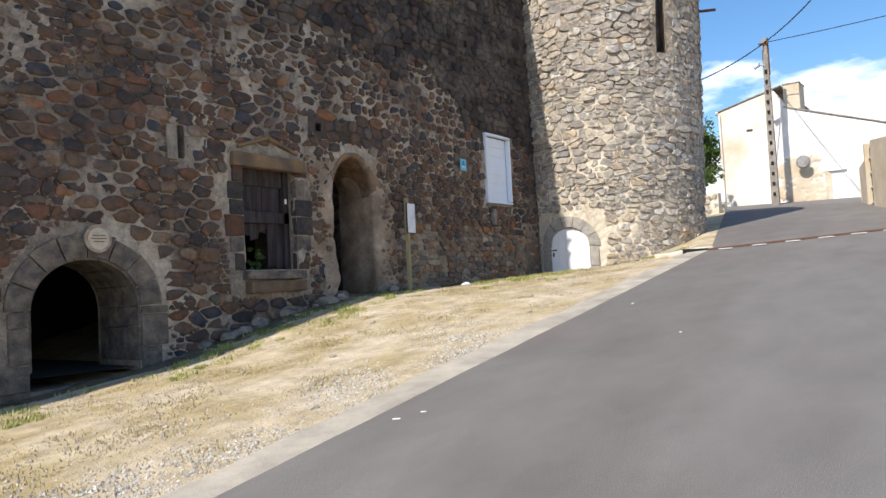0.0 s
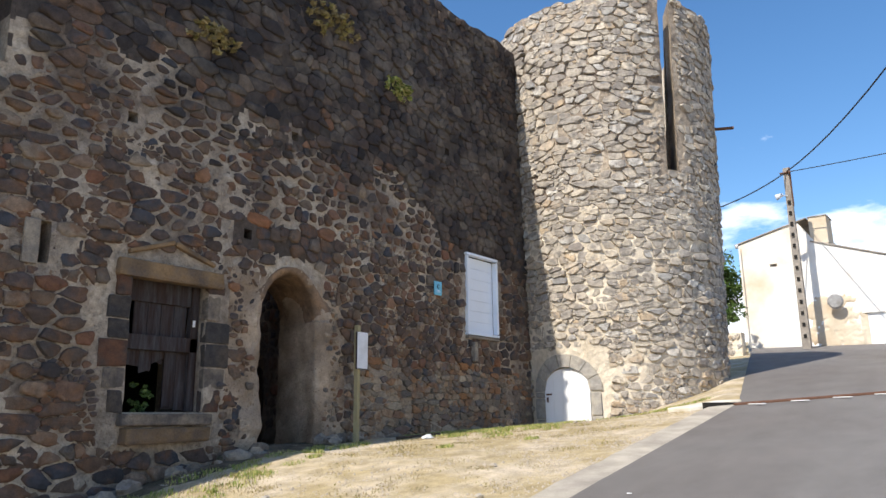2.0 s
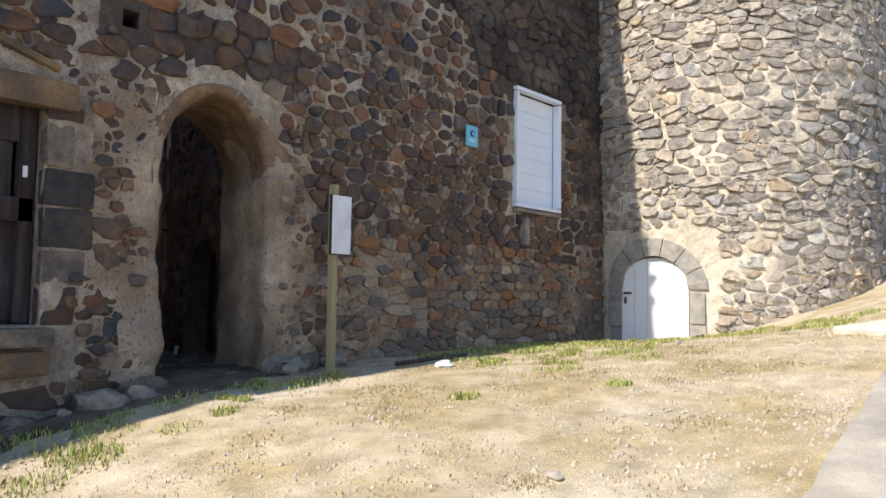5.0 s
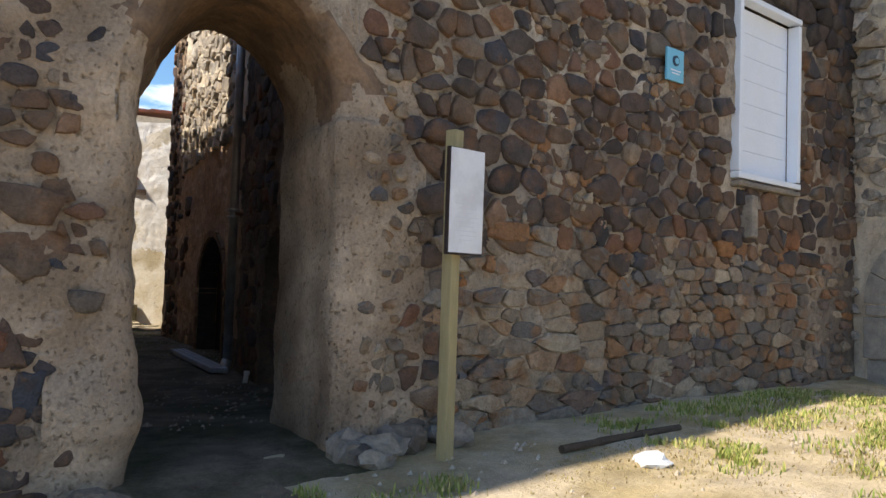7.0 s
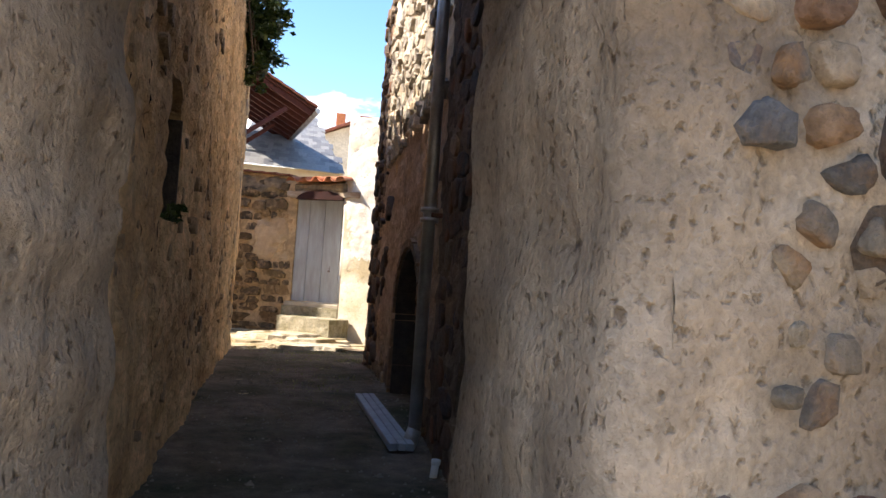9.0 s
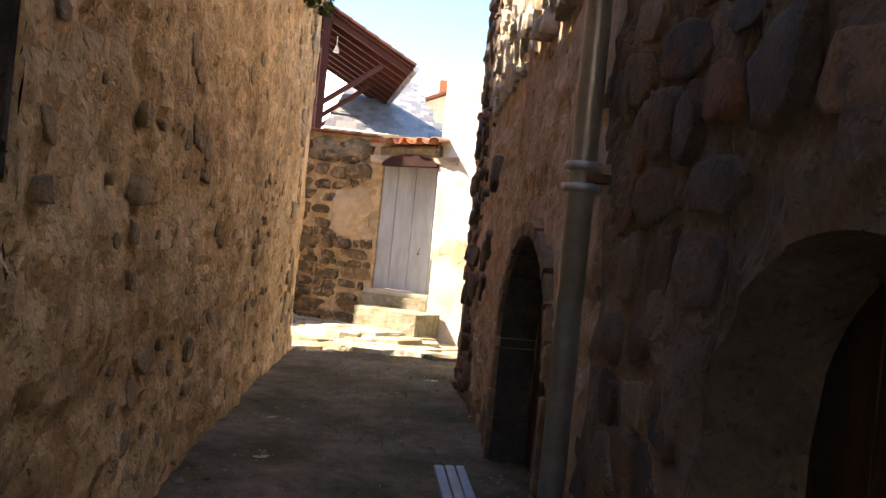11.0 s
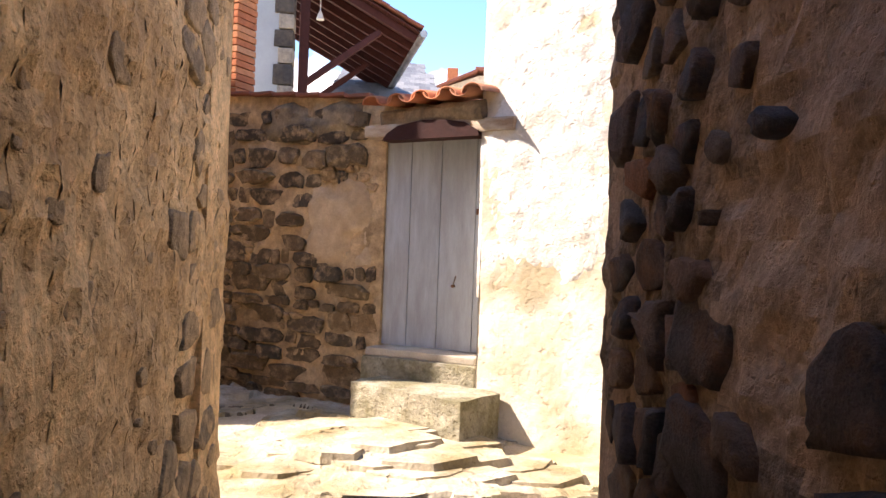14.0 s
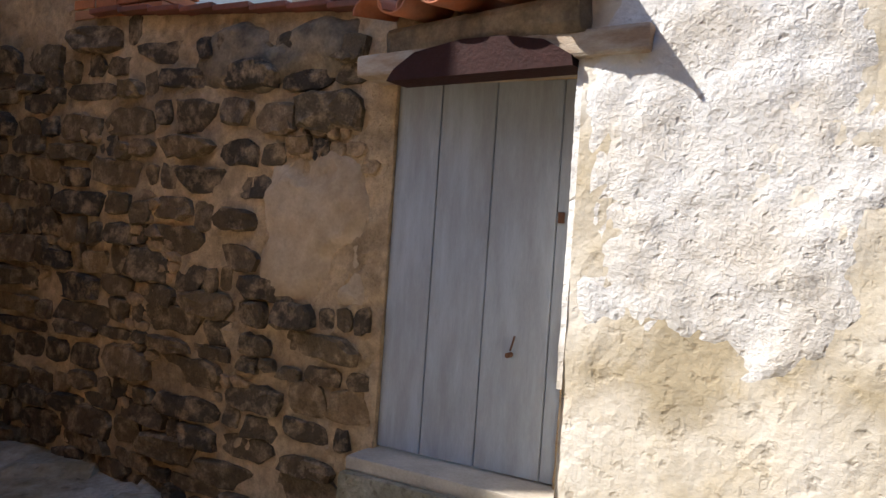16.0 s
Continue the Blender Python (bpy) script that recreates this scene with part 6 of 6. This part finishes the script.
def barrel_tile(up, length, r0, r1, n=8):
    """A half-round tile lying along y, hollow side down (or up)."""
    vs, fs = [], []
    for k, (y, r) in enumerate(((0.0, r0), (length, r1))):
        for t in (0.0, 0.014):
            for i in range(n + 1):
                a = math.pi * i / n
                vs.append((math.cos(a) * (r + t), y, (math.sin(a) * (r + t)) * up * 0.7))
    m = n + 1
    for i in range(n):
        fs += [(i, i + 1, 2 * m + i + 1, 2 * m + i), (m + i, 3 * m + i, 3 * m + i + 1, m + i + 1), (i, m + i, m + i + 1, i + 1), (2 * m + i, 2 * m + i + 1, 3 * m + i + 1, 3 * m + i)]
    me = bpy.data.meshes.new("barrel_tile")
    me.from_pydata(vs, [], fs)
    me.materials.append(M_tile)
    me.update()
    for p in me.polygons:
        p.use_smooth = True
    return me


cover, pan = barrel_tile(1, 0.55, 0.095, 0.08), barrel_tile(-1, 0.55, 0.085, 0.095)
rng = random.Random(77)
for i in range(9):
    me = cover if i % 2 == 0 else pan
    ob = new("barrel_tile", me)
    ob.parent = canopy
    ob.matrix_local = CAN.seat(0.09 + i * 0.137, 3.945 + (0.0 if me is cover else 0.05), 0.05 + rng.uniform(-0.02, 0.02)) @ Matrix.Rotation(radians(172 + rng.uniform(-2, 2)), 4, "X") @ Matrix.Diagonal((1, 1, -1, 1))
for i in range(36):
    u = 0.15 + 0.25 * i
    ob = new("barrel_tile", cover)
    ob.parent = eaves_roof
    ob.matrix_local = LANE_L.seat(u, left_top(u) + 0.06, 0.13 + rng.uniform(-0.03, 0.03)) @ Matrix.Rotation(radians(172), 4, "X") @ Matrix.Diagonal((1, 1, -1, 1))
coping = thing("wall_coping", "thin red tile coping along the yard wall", "coping")
for i in range(8):
    u = 2.75 + 0.28 * i
    on_wall("coping_tile", u, yard_top(u) + 0.02, -0.17, 0.275, 0.5, 0.035, M_tile_far, coping, 0.008, YARD, jitter=0.006)

# plaster on the yard wall
plaster_skin("plaster_patch", YARD, 4.10, 4.99, 2.42, 3.38, M_patch, yard_wall, 0.014, 0.010, 0.03, 4, "smooth tan plaster patch")
plaster_skin("render_band", YARD, 3.3, 4.9, 3.62, 4.1, M_lichen_shade, yard_wall, 0.014, 0.016, 0.045, 8, "dark lichened render under the coping")

# ---- behind the yard ----
pier = thing("brick_pier", "orange brick pier standing on the yard wall", "pier")
me = None
rng = random.Random(81)
for r in range(33):
    for c in range(4):
        bm = bmesh.new()
        u = 2.385 + 0.215 * c + (0.0 if r % 2 else 0.006)
        if me is None:
            box(bm, Matrix.Identity(4), 0.205, 0.30, 0.062, 0.006)
            me = mesh_of("brick", bm, M_brick)
        else:
            bm.free()
        ob = new("brick", me)
        ob.parent = pier
        ob.matrix_local = YARD.seat(u + 0.08, 4.23 + 0.072 * r, -0.14 + rng.uniform(-0.004, 0.004))
on_wall("mortar_core", 2.76, 5.45, -0.15, 0.84, 0.26, 2.5, M_mortar_pale, pier, 0, YARD)

PALE = Plane((6.5, 23.9), (9.34, 23.62))
pale = masonry_face("wall_pale_house", PALE, 0, PALE.length, lambda u: 1.0, lambda u: 8.6, [], 0.3, M_grey_house, 0.6, 0.0)
tagged(pale, "pale grey smooth house wall behind the yard", "wall")
quoins = thing("quoin_column", "column of dark and pale corner stones", "quoins")
QP = Plane((9.34, 23.62), (9.54, 23.60))
rng = random.Random(83)
z = 1.2
k = 0
while z < 8.5:
    h = rng.uniform(0.2, 0.3)
    on_wall("quoin", 0.1 - 0.03 * (k % 2), z + h / 2, -0.1, 0.2 + 0.06 * (k % 2), 0.26, h - 0.015, M_dress if k % 2 else M_dress_pale, quoins, 0.015, QP, jitter=0.01)
    z, k = z + h, k + 1
shed = thing("timber_shed", "open timber shed with dark red rafters and tiled roof", "shed")
RA = radians(27)


def roof_z(x):
    return 5.82 + (11.3 - x) * math.tan(RA)


for y in (24.0, 25.9, 27.7):
    bm = bmesh.new()
    box(bm, Matrix.Translation((9.68, y, 3.9)), 0.14, 0.14, 5.4, 0.01)
    part("post", bm, M_red_wood, shed)
    bm = bmesh.new()
    a, b = Vector((9.70, y, 4.95)), Vector((10.75, y, 5.78))
    box(bm, Matrix.Translation((a + b) / 2) @ Matrix.Rotation(-math.atan2(b.z - a.z, b.x - a.x), 4, "Y"), (b - a).length, 0.09, 0.09, 0.008)
    part("brace", bm, M_red_wood, shed)
for i in range(9):
    y = 24.0 + 0.463 * i
    bm = bmesh.new()
    a, b = Vector((8.2, y, roof_z(8.2) - 0.1)), Vector((11.28, y, roof_z(11.28) - 0.1))
    box(bm, Matrix.Translation((a + b) / 2) @ Matrix.Rotation(-math.atan2(b.z - a.z, b.x - a.x), 4, "Y"), (b - a).length, 0.07, 0.11, 0.006)
    part("rafter", bm, M_red_wood, shed)
for i in range(13):
    x = 11.2 - 0.24 * i
    bm = bmesh.new()
    box(bm, Matrix.Translation((x, 25.85, roof_z(x) - 0.02)) @ Matrix.Rotation(RA, 4, "Y"), 0.262, 4.0, 0.025, 0.004)
    part("roof_board", bm, M_red_wood, shed)
for i in range(12):
    x = 11.22 - 0.25 * i
    bm = bmesh.new()
    box(bm, Matrix.Translation((x, 25.85, roof_z(x) + 0.05)) @ Matrix.Rotation(RA - 0.05, 4, "Y"), 0.30, 4.15, 0.035, 0.01)
    part("tile_course", bm, M_tile_far, shed, "brown-red roof tiles")
bm = bmesh.new()
rod(bm, (11.36, 23.8, 5.76), (11.36, 27.9, 5.76), 0.055, 12)
part("gutter", bm, M_zinc, shed, "zinc eaves gutter")
bm = bmesh.new()
rod(bm, (9.9, 24.4, 6.0), (9.9, 24.4, 6.12), 0.06, 12, 0.02)
rod(bm, (9.9, 24.4, 6.12), (9.9, 24.4, 6.3), 0.01, 6)
part("lamp", bm, M_white_paint, shed, "small white lamp under the rafters")

for ob in (shed, pale, quoins):
    c = Vector((9.675, 13.37, 2.69))
    ob.matrix_world = Matrix.Translation(c) @ Matrix.Diagonal((1.45, 1.45, 1.45, 1)) @ Matrix.Translation(-c)

slate_house = thing("slate_house", "beige rendered house with a grey slate roof", "house")
SH = Plane((9.9, 30.6), (13.4, 30.3))
masonry_face("wall", SH, 0, SH.length, lambda u: 1.0, lambda u: 5.6, [], 0.3, M_tan, 0.8, 0.01, slate_house, kind="")
bm = bmesh.new()
p0, p1, p2, p3 = Vector((9.9, 30.25, 5.62)), Vector((13.4, 30.0, 5.56)), Vector((13.6, 38.0, 8.85)), Vector((11.2, 38.0, 8.85))
f = bm.faces.new([bm.verts.new(p) for p in (p0, p1, p2, p3)])
slate_roof = part("roof", bm, M_slate, slate_house, "grey slate roof")
bm = bmesh.new()
box(bm, Matrix.Identity(4), 0.29, 0.66, 0.02, 0.003)
slate_me = mesh_of("slate", bm, material("slate_piece", (0.3, 0.3, 0.3), 0.6, 8, 0.25, 0.3, 50, per_piece=[(0.0, (0.11, 0.115, 0.13)), (0.5, (0.18, 0.185, 0.195)), (1.0, (0.24, 0.24, 0.24))]))
for r in range(18):
    v = r / 18
    a, b = p0.lerp(p3, v), p1.lerp(p2, v)
    up = (p3 - p0).normalized()
    n = max(1, int((b - a).length / 0.3))
    along = (b - a).normalized()
    nor = along.cross(up).normalized()
    rot = Matrix((along, up, nor)).transposed().to_4x4() @ Matrix.Rotation(radians(3.0), 4, "X")
    for i in range(n):
        ob = new("slate", slate_me)
        ob.parent = slate_roof
        ob.matrix_local = Matrix.Translation(a + along * (0.15 + 0.3 * i + (0.15 if r % 2 else 0)) + up * 0.24 + nor * 0.02) @ rot
tile_house = thing("tiled_house", "beige stone house with a red tiled roof and chimney", "house")
TH = Plane((12.35, 28.6), (17.5, 27.4))
masonry_face("wall", TH, 0, TH.length, lambda u: 1.0, lambda u: 6.45 + 0.42 * min(u, 1.1), [Hole(0.35, 0.5, 5.3, 5.7)], 0.4, M_mortar_pale, 0.6, 0.02, tile_house, kind="")
TH2 = Plane((12.35, 33.0), (12.36, 28.6))
masonry_face("side_wall", TH2, 0, TH2.length - 0.01, lambda u: 1.0, lambda u: 6.4, [], 0.4, M_mortar_pale, 0.8, 0.02, tile_house, kind="")
for i in range(5):
    bm = bmesh.new()
    a, b = TH.at(-0.15, 6.45, -1.8), TH.at(1.1, 7.0, -1.8)
    box(bm, Matrix.Translation(a.lerp(b, (i + 0.5) / 5)) @ TH.seat(0, 0, 0).to_3x3().to_4x4() @ Matrix.Rotation(-math.atan2(b.z - a.z, 1.25), 4, "Y"), 0.31, 4.0, 0.07, 0.015)
    part("tile_course", bm, M_tile_far, tile_house, "red tile course")
for i in range(4):
    bm = bmesh.new()
    box(bm, TH.seat(1.5 + 0.85 * i, 7.05 + 0.03 * i, -1.8), 0.85, 4.0, 0.09, 0.015)
    part("tile_course", bm, M_tile_far, tile_house, "red tile course")
on_wall("chimney", 0.45, 7.15, -2.2, 0.3, 0.3, 0.9, M_brick, tile_house, 0.01, TH)

c = Vector((8.547, 6.911, 2.392))
tile_house.matrix_world = Matrix.Translation(c) @ Matrix.Diagonal((1.85, 1.85, 1.85, 1)) @ Matrix.Translation(-c)

# flat pieces of bedrock in the yard
rng = random.Random(91)
for i in range(46):
    x, y = rng.uniform(9.0, 11.6), rng.uniform(17.7, 19.3)
    if y > 20.0 - 0.75 * (x - 10.2) - 0.55:
        continue
    bm = bmesh.new()
    n = rng.randint(7, 10)
    s = rng.uniform(0.06, 0.34)
    ring = [bm.verts.new((x + s * 1.5 * math.cos(6.283 * k / n + 0.3) * rng.uniform(0.62, 1.15), y + s * math.sin(6.283 * k / n + 0.3) * rng.uniform(0.7, 1.1), ground_z(x, y) - 0.03)) for k in range(n)]
    f = bm.faces.new(ring)
    ex = bmesh.ops.extrude_face_region(bm, geom=[f])
    top_v = [v for v in ex["geom"] if isinstance(v, bmesh.types.BMVert)]
    lift = rng.uniform(0.03, 0.06) * (0.5 + s * 3)
    for v in top_v:
        v.co.z += lift + rng.uniform(-0.008, 0.008)
        v.co.x, v.co.y = x + (v.co.x - x) * 0.93, y + (v.co.y - y) * 0.93
    part("flagstone", bm, M_rock, yard)
weeds = [(rng.uniform(9.3, 11.2), rng.uniform(17.0, 18.0), 0.2) for _ in range(26)] + [(10.9 + rng.uniform(-0.3, 0.3), 16.6 + rng.uniform(-0.4, 0.6), 0.2) for _ in range(18)]
weeds += [(9.75 + 0.09 * (y - 13) + rng.uniform(-0.25, 0.25), y, 0.25) for y in [12.6 + 0.2 * k for k in range(24)]]
blades("lane_weeds", "thin weeds between lane floor and bedrock", weeds, M_grass, 92, 0.035, 0.003, 40)
verts, faces = [], []
for _ in range(2200):
    x, y = rng.uniform(8.2, 10.9), rng.uniform(8.4, 17.8)
    s = rng.uniform(0.006, 0.02) * (1.8 if rng.random() < 0.06 else 1)
    z, a = ground_z(x, y) + 0.012, rng.uniform(0, 6)
    k = len(verts)
    for q in range(4):
        verts.append((x + s * math.cos(a + q * 1.57), y + s * math.sin(a + q * 1.57) * 0.8, z - 0.004))
    verts.append((x + s * 0.2, y, z + s * 0.7))
    faces += [(k, k + 1, k + 4), (k + 1, k + 2, k + 4), (k + 2, k + 3, k + 4), (k + 3, k, k + 4)]
tagged(raw("lane_grit", verts, faces, M_grit), "pale grit and small stones on the lane floor", "gravel", kind="stuff")

# plants on the castle wall
for x, z, s, mat, label in ((9.1, 7.6, 0.55, M_straw, "dry straw plants growing from the castle wall"), (10.64, 7.05, 0.35, M_grass, "yellow green plant growing from the castle wall"), (7.0, 6.5, 0.4, M_straw, "dry straw plants growing from the castle wall"), (8.4, 8.6, 0.5, M_straw, "dry straw plants growing from the castle wall")):
    plant = thing("wall_plant", label, "plant", "plants on the castle wall")
    foliage("leaves", mat, plant, (x, 7.33, z), (s, 0.10, s * 0.6), 40, 30, 0.045, int(x * 10))
weed = thing("sill_weed", "green weed growing on the barn window sill", "plant")
foliage("leaves", M_ivy, weed, (6.47, 7.47, 1.87), (0.19, 0.08, 0.22), 20, 22, 0.03, 95)

# ---- stones of the walls ----
bpy.context.view_layer.update()
for build in LATER:
    build()
